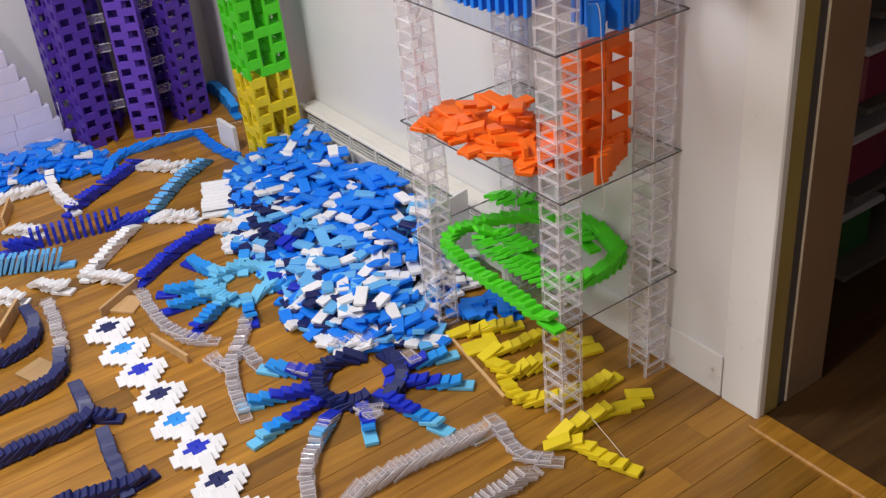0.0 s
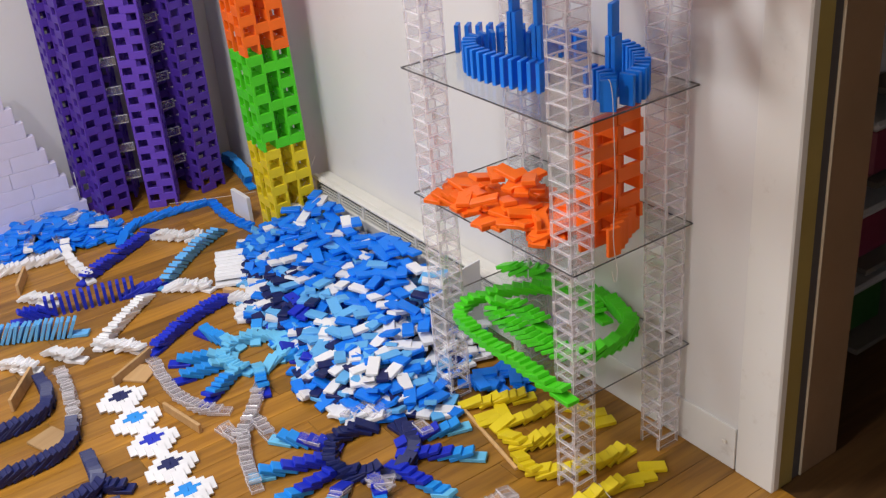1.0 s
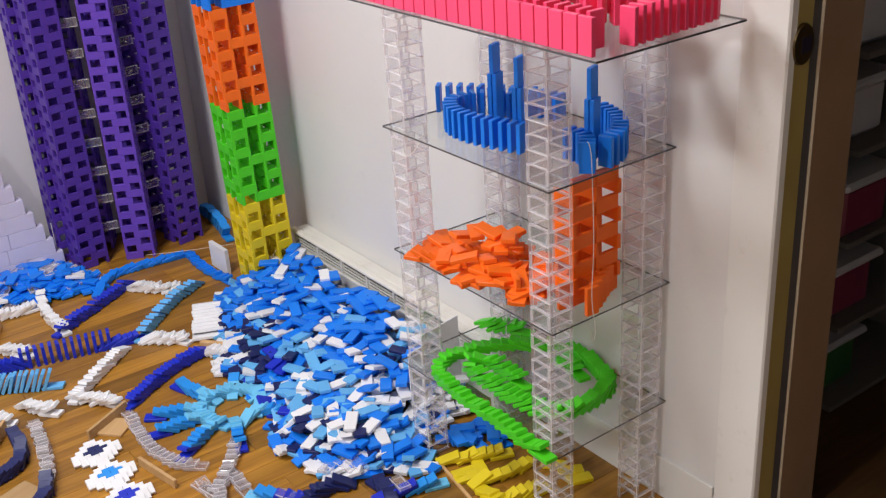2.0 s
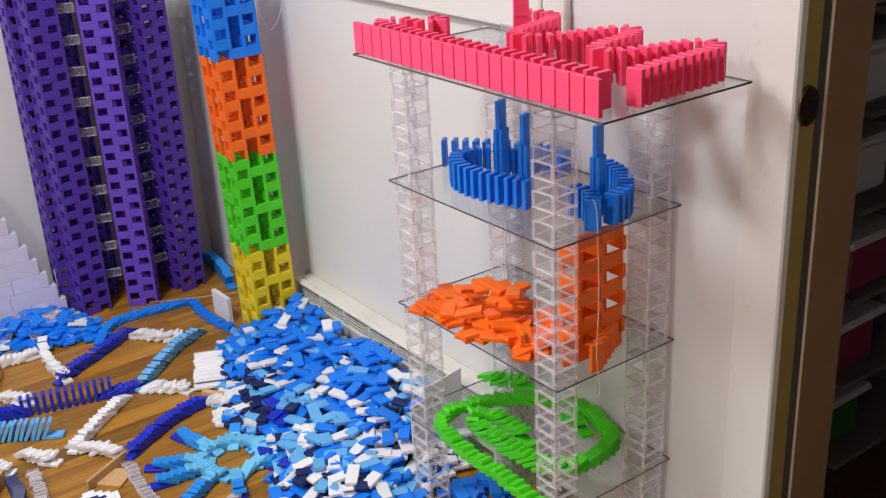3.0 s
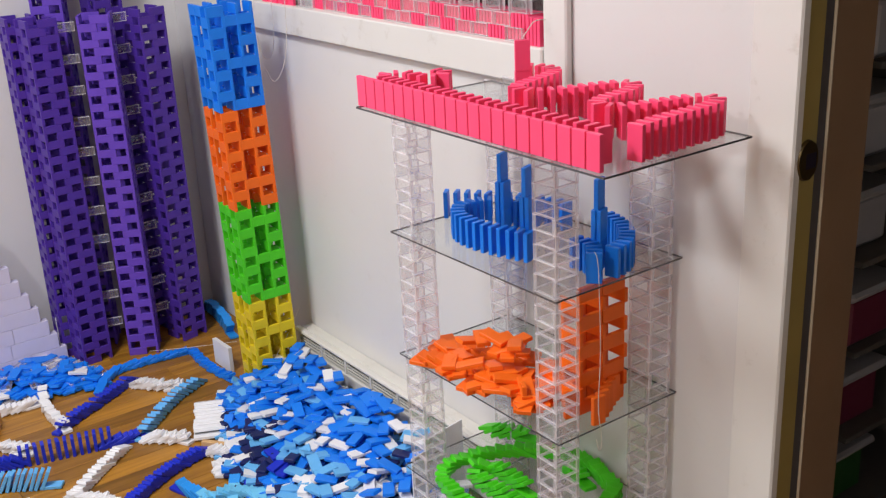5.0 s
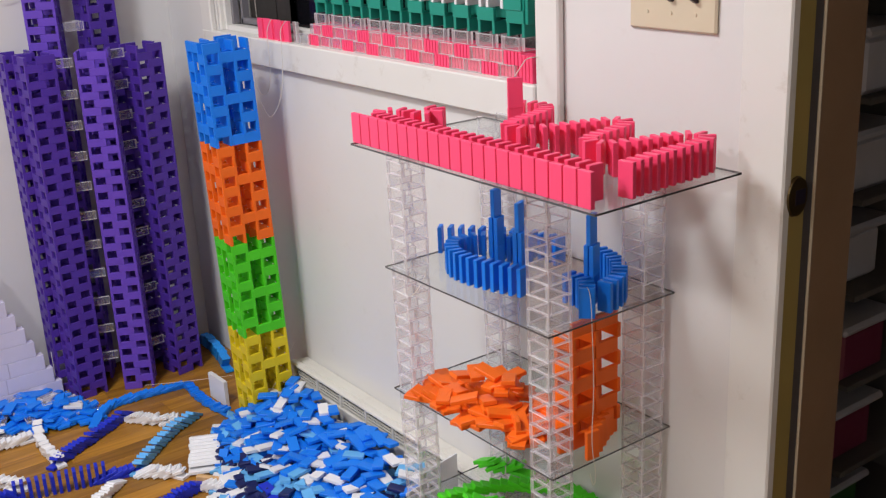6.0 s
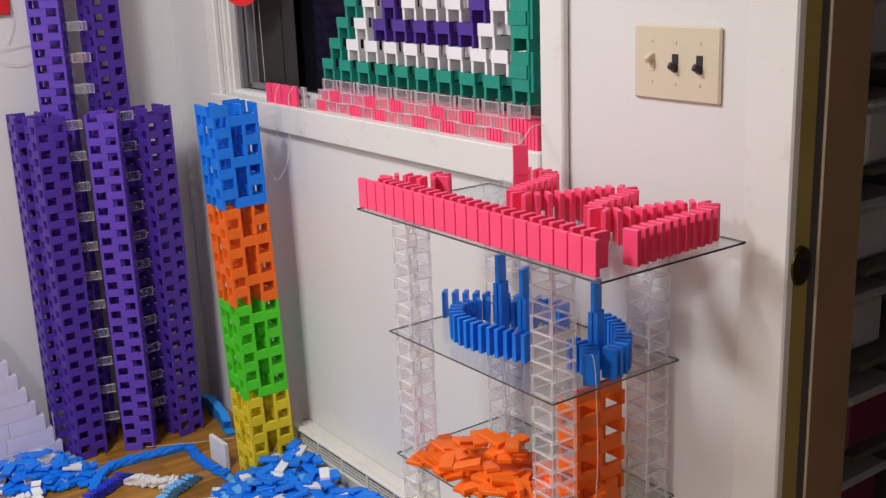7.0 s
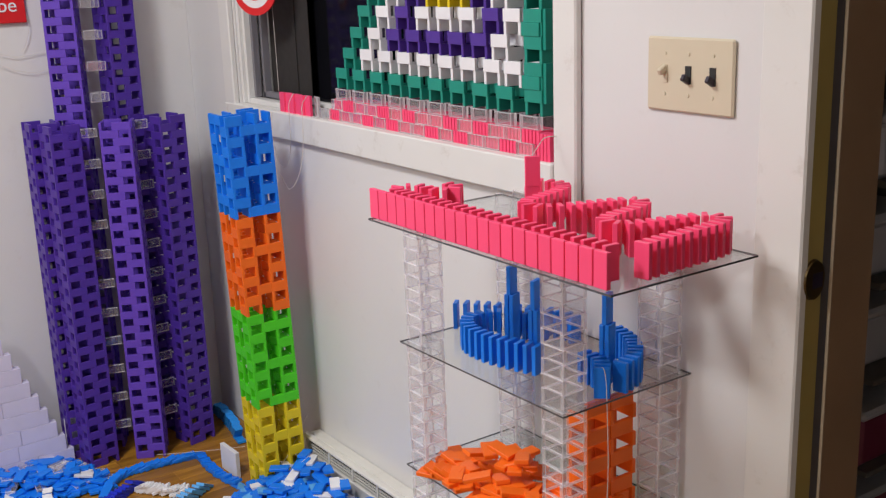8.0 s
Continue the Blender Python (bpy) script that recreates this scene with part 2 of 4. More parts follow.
def standing_line(points, z, colour, step, label, group, jitter=3.0):
    line = row_thing(points, z, label, group)
    for x, y, h in along(points, step):
        place(line, upright(x, y, z, h + radians(rng.uniform(-jitter, jitter))), colour)


def fallen_line(points, z, colours, step, label, group, tilt=66.0, jitter=5.0, lift=0.0):
    """Shingled dominoes, each lying on the next one."""
    places, line = along(points, step), row_thing(points, z, label, group)
    for i, (x, y, h) in enumerate(places):
        colour = colours if isinstance(colours, str) else colours[min(i * len(colours) // len(places), len(colours) - 1)]
        last = i == len(places) - 1
        t = 88.0 if last else tilt + rng.uniform(-4, 4)
        place(line, leaning(x + rng.uniform(-0.0015, 0.0015), y + rng.uniform(-0.0015, 0.0015), z + lift, h + radians(rng.uniform(-jitter, jitter)), t), colour)


def scattered(thing, x, y, z, colour, tilt=12.0):
    turn = Euler((radians(rng.uniform(-tilt, tilt)), radians(90 + rng.uniform(-tilt, tilt)), 0)).to_matrix()
    turn = Matrix.Rotation(rng.uniform(0, 6.283), 3, "Z") @ turn
    place(thing, rest(x, y, z, turn), colour)


def finish(thing, pieces, nearness, most=300):
    """Builds the pieces (pose, colour) of a thing: the nearest as objects, the others joined by colour."""
    pieces = sorted(pieces, key=lambda p: -nearness(p[0].translation))
    rest_of = {}
    for i, (m, colour) in enumerate(pieces):
        if i < most:
            domino(m, colour, thing)
        else:
            rest_of.setdefault(colour, []).append(m)
    for colour, poses in rest_of.items():
        src = domino_mesh(colour)
        vs, fs = [v.co.copy() for v in src.vertices], [tuple(p.vertices) for p in src.polygons]
        me = bpy.data.meshes.new("domino_rest")
        me.from_pydata([m @ v for m in poses for v in vs], [], [tuple(i + n * len(vs) for i in f) for n in range(len(poses)) for f in fs])
        for mat in src.materials:
            me.materials.append(mat)
        me.polygons.foreach_set("material_index", [p.material_index for p in src.polygons] * len(poses))
        ob = new("domino_rest", me)
        ob.parent = thing
        tagged(ob, kind="stuff")


# ---- the room ----
CX, DX = -1.79, 0.291  # the corner of the two walls, and the doorway's edge
WL, WR, WZ = -1.472, -0.216, 0.965  # the window's opening and its sill
structure("wall_north", [(CX, WL, 0, 0.14, 0, 2.4, 0), (WL, WR, 0, 0.14, 0, WZ - 0.02, 0), (WR, DX - 0.012, 0, 0.14, 0, 2.4, 0), (WL, WR, 0, 0.14, 1.95, 2.4, 0), (DX - 0.012, 1.10, 0, 0.14, 2.05, 2.4, 0), (1.10, 2.6, 0, 0.14, 0, 2.4, 0)], MAT_WALL, "off-white painted wall with a window and a doorway", "wall")
structure("wall_west", [(CX - 0.12, CX - 0.001, -3.4, 0.14, 0, 2.4, 0)], MAT_WALL, "off-white painted wall behind the purple tower", "wall")
structure("wall_south", [(CX, 2.6, -3.52, -3.4, 0, 2.4, 0)], MAT_WALL, "plain off-white wall of the room", "wall")
structure("wall_east", [(2.6, 2.72, -3.4, 0.14, 0, 2.4, 0)], MAT_WALL, "plain off-white wall of the room", "wall")
structure("ceiling", [(CX, 2.6, -3.4, 0.14, 2.4, 2.5, 0)], MAT_CEIL, "white painted ceiling", "ceiling")
structure("subfloor", [(CX, 2.6, -3.4, 2.2, -0.05, -0.006, 0)], MAT_SUB, "dark joints under the floor boards", "floor")
structure("wall_hall", [(-0.34, 1.9, 2.0, 2.1, -0.05, 2.4, 0), (-0.44, -0.34, 0.14, 2.1, -0.05, 2.4, 0), (1.9, 2.0, 0.14, 2.1, -0.05, 2.4, 0), (-0.44, 2.0, 0.14, 2.1, 2.4, 2.5, 0)], MAT_CLOSET_SHADE, "closet walls behind the doorway, coloured dark for their shade", "wall")

# window: casing, stool, apron, frame and the night behind the glass
window = tagged(empty("window_1", Matrix.Translation((WL, 0, WZ))), "white-cased window, black with night outside", "window", kind="structure")
window.matrix_world = Matrix()
part("casing", boxes([(WL - 0.066, WL - 0.008, -0.016, -0.0005, WZ - 0.02, 2.05, 0.003), (WR + 0.008, WR + 0.065, -0.016, -0.0005, WZ - 0.08, 2.05, 0.003), (WL - 0.066, WR + 0.065, -0.018, -0.0005, 1.96, 2.06, 0.003)]), MAT_TRIM, window)
part("window_sill", boxes([(WL, WR, 0.0005, 0.10, WZ - 0.019, WZ, 0.001)]), MAT_TRIM, window)
part("apron", boxes([(WL - 0.066, WR + 0.006, -0.018, 0.0, WZ - 0.066, WZ + 0.0005, 0.003)]), MAT_TRIM, window)
part("window_frame", boxes([(WL, WL + 0.014, 0.085, 0.10, WZ, 1.95, 0.002), (WR - 0.014, WR, 0.085, 0.10, WZ, 1.95, 0.002), (WL, WR, 0.085, 0.10, WZ, WZ + 0.016, 0.002)]), MAT_TRIM, window)
part("pane", boxes([(WL, WR, 0.102, 0.106, WZ, 1.95, 0)]), MAT_GLASS, window, "dark window glass at night")
part("sash", boxes([(WL, WL + 0.010, 0.004, 0.030, WZ, 1.95, 0.002), (WL + 0.010, WL + 0.020, 0.014, 0.045, WZ, 1.95, 0.002), (WL + 0.020, -1.17, 0.016, 0.045, WZ, WZ + 0.014, 0.002)]), MAT_TRIM, window)
part("sash_stile", boxes([(WL + 0.020, WL + 0.030, 0.030, 0.050, WZ + 0.014, 1.95, 0.002), (WL + 0.036, WL + 0.046, 0.050, 0.070, WZ + 0.014, 1.95, 0.001), (WL + 0.030, -1.17, 0.050, 0.066, WZ + 0.014, WZ + 0.030, 0.002)]), MAT_STILE, window, "grey metal edge of the sliding sash")
# Added panel before the pane; imitates the grey bands in the left glass.
part("window_screen", boxes([(WL + 0.046, -1.215, 0.074, 0.076, WZ + 0.016, 1.95, 0), (WL + 0.070, -1.28, 0.071, 0.0735, WZ + 0.016, 1.95, 0)]), MAT_GREY_BAND, window, "added grey-brown panel imitating the grey bands in the glass")

# baseboard, heater, door casing and jamb
structure("baseboard", [(-0.30, 0.208, -0.005, -0.0005, 0.0, 0.085, 0.001)], MAT_TRIM, "white painted baseboard along the wall", "baseboard")
structure("door_casing", [(0.212, DX, -0.007, -0.0005, 0.0, 2.1, 0.002), (1.08, 1.17, -0.018, -0.0005, 0.0, 2.1, 0.003), (0.212, 1.17, -0.019, -0.0005, 2.03, 2.12, 0.003)], MAT_TRIM, "white painted casing of the doorway", "trim")
jamb = tagged(empty("door_jamb"), "doorway jamb with an olive edge and a brown inner face", "door frame", kind="structure")
part("jamb_edge", boxes([(DX - 0.012, DX + 0.001, -0.0055, 0.010, 0, 2.03, 0.0015)]), MAT_TRIM, jamb)
part("jamb_stop", boxes([(DX - 0.012, DX - 0.001, 0.010, 0.046, 0, 2.03, 0.001)]), MAT_OLIVE, jamb)
part("weatherstrip", boxes([(DX - 0.012, DX - 0.004, 0.046, 0.067, 0, 2.03, 0)]), MAT_RUBBER, jamb)
part("jamb_bead", boxes([(DX - 0.012, DX - 0.0005, 0.067, 0.0705, 0, 2.03, 0.001)]), MAT_IVORY, jamb)
part("jamb_board", boxes([(DX - 0.012, DX - 0.001, 0.0708, 0.165, 0, 2.03, 0.001)]), MAT_BROWN, jamb)
part("far_jamb", boxes([(1.07, 1.10, -0.010, 0.17, 0, 2.03, 0.001)]), MAT_TRIM, jamb)
bm = bmesh.new()
bmesh.ops.create_cone(bm, cap_ends=True, segments=20, radius1=1.0, radius2=0.93, depth=1.0)
bmesh.ops.transform(bm, matrix=Matrix.Translation((DX + 0.0008, 0.024, 0.862)) @ Matrix.Rotation(radians(90), 4, "Y") @ Matrix.Diagonal((0.030, 0.023, 0.006, 1)), verts=bm.verts)
strike = part("strike_plate", bm, MAT_BRASS, jamb, "aged brass strike plate")
# No opening is cut; a dark patch stands for the hole's shade.
part("latch_hole", boxes([(DX + 0.003, DX + 0.0042, 0.018, 0.040, 0.850, 0.872, 0)]), MAT_TOGGLE, strike)
structure("threshold", [(DX, 1.07, -0.032, 0.014, -0.004, 0.006, 0.003)], MAT_PLANK, "worn wooden threshold strip in the doorway", "threshold")

heater = tagged(empty("baseboard_heater"), "cream enamelled baseboard heater with dark grille slots", "heater", kind="structure")
HX0, HX1 = -1.150, -0.33
part("body", boxes([(HX0, HX1, -0.036, -0.001, 0.02, 0.146, 0.004), (HX0, HX1, -0.053, -0.036, 0.02, 0.104, 0.003), (HX0, HX1, -0.055, -0.036, 0.138, 0.150, 0.004)]), MAT_HEAT, heater)
# Solid dark panel behind the louvres stands for the shade inside the heater.
part("grille", boxes([(HX0 + 0.01, HX1 - 0.01, -0.043, -0.0365, 0.105, 0.137, 0)]), MAT_SLOT, heater, "dark panel standing for the shade in the grille opening")
for z in (0.1105, 0.1185, 0.1265):
    part("louvre", boxes([(HX0 + 0.008, HX1 - 0.008, -0.049, -0.0435, z, z + 0.0014, 0)]), MAT_HEAT, heater)
for i in range(8):
    part("rib", boxes([(HX0 + 0.012 + i * 0.113, HX0 + 0.020 + i * 0.113, -0.0505, -0.0435, 0.1045, 0.1375, 0)]), MAT_HEAT, heater)
part("end_cap", boxes([(HX1, HX1 + 0.03, -0.059, -0.001, 0.0, 0.154, 0.004)]), MAT_HEAT, heater)

bm = bmesh.new()
bmesh.ops.create_cone(bm, cap_ends=True, segments=12, radius1=0.004, radius2=0.0035, depth=0.002, matrix=pose(0.190, -0.013, 0.055, 90, 0, 0))
tagged(part("screw", bm, MAT_HEAT), "small screw head in the baseboard", "screw", kind="structure")

# switch plate with three toggles
switch = tagged(empty("light_switch"), "ivory triple switch plate with one ivory and two dark toggles", "light switch")
part("plate", boxes([(0.0, 0.166, -0.007, 0.0, 1.078, 1.188, 0.003)]), MAT_IVORY, switch)
for i, (mat, up) in enumerate(((MAT_IVORY, 1), (MAT_TOGGLE, -1), (MAT_TOGGLE, -1))):
    sx = 0.037 + i * 0.046
    slot = part("toggle", boxes([(sx - 0.0055, sx + 0.0055, -0.0085, -0.006, 1.121, 1.147, 0)]), MAT_SLOT if up < 0 else MAT_IVORY, switch)
    bm = bmesh.new()
    box_bm(bm, pose(sx, -0.012, 1.134 + up * 0.006, 28 * up, 0, 0), 0.008, 0.018, 0.010, 0.0015)
    part("lever", bm, mat, slot)
    for dz in (-0.030, 0.030):
        bm = bmesh.new()
        bmesh.ops.create_cone(bm, cap_ends=True, segments=12, radius1=0.003, radius2=0.0025, depth=0.0015, matrix=pose(sx, -0.0075, 1.134 + dz, 90, 0, 0))
        part("screw", bm, MAT_IVORY, switch)

# ceiling lamps, both out of view; the second is an added fill
for lx, ly, lz, size, watts in LAMPS:
    bm = bmesh.new()
    bmesh.ops.create_cone(bm, cap_ends=True, segments=32, radius1=0.17, radius2=0.15, depth=0.05, matrix=Matrix.Translation((lx, ly, 2.374)))
    tagged(part("ceiling_lamp", bm, MAT_CEIL), "round white ceiling lamp, out of view", "lamp")

# ---- clear shelf: four acrylic domino columns and four sheets ----
SHEETS = [(-0.330, 0.0955, -0.266, -0.003, 0.203), (-0.331, 0.095, -0.261, -0.003, 0.434), (-0.324, 0.099, -0.268, -0.003, 0.671), (-0.292, 0.266, -0.338, -0.064, 0.906)]
ST = 0.003


def sheet(x0, x1, y0, y1, z):
    bm = boxes([(x0, x1, y0, y1, z, z + ST, 0)])
    for face in bm.faces:
        face.material_index = 0 if abs(face.normal.z) > 0.5 else 1
    ob = part("shelf_sheet", bm, [MAT_PLATE, MAT_EDGE])
    return tagged(ob, "thin clear acrylic sheet resting on clear domino columns", "shelf", "sheets of the clear shelf")


for s in SHEETS:
    sheet(*s)


def clear_column(cx, cy, z0, layers, high, turn):
    col = tagged(empty("domino_column", pose(cx, cy, z0, 0, 0, turn)), "square column of crossed clear acrylic dominoes", "column", "columns of the clear shelf")
    off = (DL - DT) / 2
    for k in range(layers):
        for s in (-1, 1):
            j = rng.uniform(-0.0008, 0.0008)
            if k % 2:
                domino(on_edge(j, s * off, k * high, 0), "clear", col)
            else:
                domino(on_edge(s * off, j, k * high, radians(90)), "clear", col)
    return col


COLUMNS = [(0.062, -0.234), (-0.303, -0.228), (0.067, -0.040), (-0.290, -0.038)]
FLOORS = [(0.0, 8, 0.203), (0.206, 10, 0.434), (0.437, 10, 0.671), (0.674, 10, 0.906)]
for cx, cy in COLUMNS:
    for z0, layers, z1 in FLOORS:
        clear_column(cx + rng.uniform(-0.001, 0.001), cy + rng.uniform(-0.001, 0.001), z0, layers, (z1 - z0) / layers, rng.uniform(-2, 2))

# ---- pink dominoes on the top sheet ----
Z4, Z3, Z2, Z1 = (s[4] + ST for s in reversed(SHEETS))
edge_row = tagged(empty("domino_line", Matrix.Translation((-0.29, -0.326, Z4))), "row of pink dominoes standing at the sheet's edge", "domino line", "pink dominoes on the top sheet")
for i in range(21):
    place(edge_row, upright(-0.286 + i * 0.0262, -0.326, Z4, radians(90)), "pink")
PINK = "bright pink dominoes standing in a winding line"
GP = "pink dominoes on the top sheet"
standing_line([(0.222, -0.296), (0.10, -0.297), (-0.10, -0.300), (-0.255, -0.300), (-0.280, -0.278), (-0.262, -0.255), (-0.225, -0.255), (-0.205, -0.235), (-0.222, -0.212), (-0.25, -0.215)], Z4, "pink", 0.0195, PINK, GP)
standing_line([(0.241, -0.258), (0.236, -0.20), (0.232, -0.11), (0.218, -0.080), (0.194, -0.080), (0.178, -0.11), (0.162, -0.17), (0.142, -0.205), (0.115, -0.205), (0.100, -0.175), (0.090, -0.12), (0.072, -0.085), (0.046, -0.085), (0.030, -0.12), (0.010, -0.18), (-0.015, -0.215), (-0.048, -0.210), (-0.066, -0.165), (-0.085, -0.105), (-0.115, -0.080), (-0.15, -0.085), (-0.168, -0.105)], Z4, "pink", 0.0165, PINK, GP)
tower = tagged(empty("pink_stack", Matrix.Translation((-0.125, -0.132, Z4))), "pair of pink dominoes stacked on end", "stack")
domino(upright(0, 0, 0, radians(-28)), "pink", tower)
domino(upright(0.001, 0, DL, radians(-30)), "pink", tower)

# ---- blue dominoes on the third sheet ----
BLUE, GB = "azure blue dominoes standing in a curved line", "blue dominoes on the clear sheet"
standing_line([(-0.318, -0.150), (-0.28, -0.118), (-0.23, -0.085), (-0.17, -0.050), (-0.11, -0.045)], Z3, "azure", 0.019, BLUE, GB)
standing_line([(-0.16, -0.080), (-0.215, -0.108), (-0.243, -0.145), (-0.238, -0.183), (-0.20, -0.208), (-0.15, -0.212), (-0.10, -0.202), (-0.045, -0.185)], Z3, "azure", 0.0165, BLUE, GB)
standing_line([(0.084, -0.178), (0.066, -0.160), (0.044, -0.150), (0.015, -0.150)], Z3, "azure", 0.0155, BLUE, GB)
standing_line([(0.084, -0.140), (0.074, -0.105), (0.045, -0.070), (0.005, -0.045), (-0.04, -0.032)], Z3, "azure", 0.0155, BLUE, GB)
for sx, sy, count in ((-0.170, -0.141, 2), (-0.080, -0.165, 2), (0.045, -0.130, 2)):
    st = tagged(empty("blue_stack", Matrix.Translation((sx, sy, Z3))), "slim tower of azure dominoes stacked on end", "stack", "blue towers on the clear sheet")
    for k in range(count + 1):
        width = 2 if k < 2 else 1
        for w in range(width):
            domino(upright((w - (width - 1) / 2) * DT, (w - (width - 1) / 2) * 0.004, k * DL, radians(20)), "azure", st)

# ---- orange wall on the second sheet, half of it collapsed ----
GO = "orange dominoes on the clear sheet"
loose = tagged(empty("orange_pile", Matrix.Translation((-0.15, -0.15, Z2))), "loose pile of orange dominoes from a collapsed wall", "dominoes")
wall = tagged(empty("orange_wall", pose(0.030, -0.125, Z2, 0, 0, 90)), "orange domino wall still standing beside the collapsed part", "domino wall")
for k in range(9):
    for i in range(3):
        if k % 2:
            domino(on_edge(-0.050 + i * 0.048, 0, k * DW, radians(90)), "orange", wall)
        elif i < 2:
            for s in (-0.018, 0.018):
                if k < 8 or s < 0:
                    domino(on_edge(-0.028 + i * 0.0495, s, k * DW, 0), "orange", wall)
for i in range(5):
    place(loose, upright(0.088 - 0.009 * i, -0.172 + 0.017 * i, Z2, radians(rng.uniform(-6, 4))), "orange")
place(loose, on_edge(-0.040, -0.222, Z2, radians(-30)), "orange")
place(loose, upright(-0.020, -0.232, Z2, radians(60)), "orange")
place(loose, upright(0.045, -0.19, Z2, radians(-10)), "orange")
for i in range(115):
    u, v = rng.random(), rng.random()
    x, y = -0.285 + u * 0.29, -0.250 + 0.15 * v
    mid = max(0.0, 1 - abs(u - 0.55) / 0.6) * max(0.0, 1 - abs(v - 0.45) / 0.7)
    if u < 0.3 and abs(v - 0.25) > 0.25:
        continue
    scattered(loose, x, y, Z2 + rng.random() * 0.085 * mid, "orange", 17)
fallen_line([(-0.17, -0.215), (-0.22, -0.236), (-0.275, -0.262)], Z2, "orange", 0.017, "orange dominoes fallen against one another", GO)
fallen_line([(-0.15, -0.15), (-0.20, -0.165), (-0.255, -0.19)], Z2, "orange", 0.017, "orange dominoes fallen against one another", GO)

# ---- green spiral on the first sheet ----
GG = "green dominoes on the clear sheet"
GREEN = "bright green dominoes toppled along a spiral line"
fallen_line([(-0.150, -0.030), (-0.192, -0.061), (-0.226, -0.098), (-0.248, -0.148), (-0.259, -0.200), (-0.235, -0.245), (-0.180, -0.262), (-0.118, -0.266), (-0.034, -0.268), (0.05, -0.270), (0.092, -0.270)], Z1, "green", 0.0175, GREEN, GG, 70)
fallen_line([(-0.201, -0.160), (-0.156, -0.157), (-0.089, -0.163)], Z1, "green", 0.0165, GREEN, GG, 60)
fallen_line([(-0.201, -0.165), (-0.212, -0.180), (-0.200, -0.198), (-0.158, -0.205), (-0.116, -0.204), (-0.062, -0.203), (-0.010, -0.190), (0.022, -0.153), (0.022, -0.090), (-0.003, -0.045), (-0.066, -0.025), (-0.130, -0.022)], Z1, "green", 0.0165, GREEN, GG, 60)
fallen_line([(-0.318, -0.070), (-0.290, -0.065), (-0.262, -0.045), (-0.235, -0.03)], Z1, "green", 0.016, GREEN, GG, 62, 12)
fallen_line([(-0.11, -0.055), (-0.058, -0.062)], Z1, "green", 0.016, GREEN, GG, 66, 12)

# ---- rainbow tower ----
S, LAYERS = 0.112, 41
rainbow = tagged(empty("domino_tower", pose(-1.158, -0.124, 0, 1.6, -0.3, -4)), "square tower banded yellow, green, orange and blue, built of dominoes", "domino tower")
pieces = []
SIDE = 0.042  # the blocks at both sides of a face; an open slot runs between them
for k in range(LAYERS):
    colour = ("yellow", "green", "orange", "azure")[min(k * 4 // LAYERS, 3)]
    for q in range(4):
        face = Matrix.Rotation(radians(90 * q), 4, "Z")
        hand = 1 if k % 2 else -1
        pieces.append((face @ on_edge(hand * (S - SIDE) / 2, -(S - DT) / 2, k * DW, 0) @ Matrix.Diagonal((1, 1, SIDE / DL, 1)), colour))
        pieces.append((face @ on_edge(-hand * 0.0180, -(S - DL) / 2, k * DW, radians(90)), colour))
        if (k + q) % 4 == 0:
            pieces.append((face @ on_edge(0, -(S - DT) / 2 + 0.0006, k * DW, 0) @ Matrix.Diagonal((1, 1, 0.64, 1)), colour))
finish(rainbow, pieces, lambda p: p.x - p.y)

# ---- purple tower: pinwheel columns joined by clear dominoes ----
PS, PH = 0.080, 0.0204


def pinwheel(pieces, cx, cy, turn, layers, colour):
    """A square column whose courses turn left and right by turns, leaving chequered openings."""
    base = pose(cx, cy, 0, 0, 0, turn)
    off, sh = (PS - DT) / 2, (PS - DL) / 2
    slim = Matrix.Diagonal((1, PH / DW, 1, 1))
    for k in range(layers):
        s = 1 if k % 2 else -1
        for q in range(4):
            m = base @ Matrix.Rotation(radians(90 * q), 4, "Z") @ on_edge(s * sh, -off, k * PH - (DW - PH) / 2, 0) @ slim
            pieces.append((m, colour))


PURPLE = tagged(empty("domino_tower"), "cluster of tall purple domino columns with clear links", "domino tower")
pieces = []
# Columns alternate plain and darkened purple; the darkening stands for shade on them.
for cx, cy, turn, high, colour in ((-1.652, -0.430, 4, 46, "shaded_purple"), (-1.608, -0.294, -27, 46, "purple"), (-1.622, -0.160, 12, 46, "shaded_purple"), (-1.742, -0.450, -1, 46, "shaded_purple"), (-1.746, -0.362, -27, 72, "purple"), (-1.730, -0.230, 8, 72, "shaded_purple")):
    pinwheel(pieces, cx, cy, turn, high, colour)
for k in range(1, 12):
    domino(on_edge(-1.640, -0.362, k * 4 * PH, radians(74)), "clear", PURPLE)
    domino(on_edge(-1.626, -0.228, k * 4 * PH + 0.01, radians(96)), "clear", PURPLE)
for k in range(12, 18):
    domino(on_edge(-1.705, -0.298, k * 4 * PH, radians(84)), "clear", PURPLE)
    domino(on_edge(-1.740, -0.298, k * 4 * PH, radians(84)), "clear", PURPLE)
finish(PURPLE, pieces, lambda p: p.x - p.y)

# ---- lilac stepped wall, slab and sticks ----
steps = tagged(empty("lilac_pyramid", pose(-1.70, -0.487, 0, 0, 0, -90)), "stepped wall of pale lilac slabs", "stepped wall")
SLAB_H = 0.0435
for k in range(9):
    for i in range(3):
        x0 = 0.0185 * k + i * 0.0965 + (0.03 if i and k % 2 else 0.0)
        x1 = 0.0185 * k + (i + 1) * 0.0965 + (0.03 if k % 2 else 0.0)
        bm = boxes([(x0, x1 - 0.0008, -0.012 + rng.uniform(-0.001, 0.001), 0.012, k * SLAB_H, (k + 1) * SLAB_H - 0.0006, 0.001)])
        part("slab", bm, M["lilac"], steps)
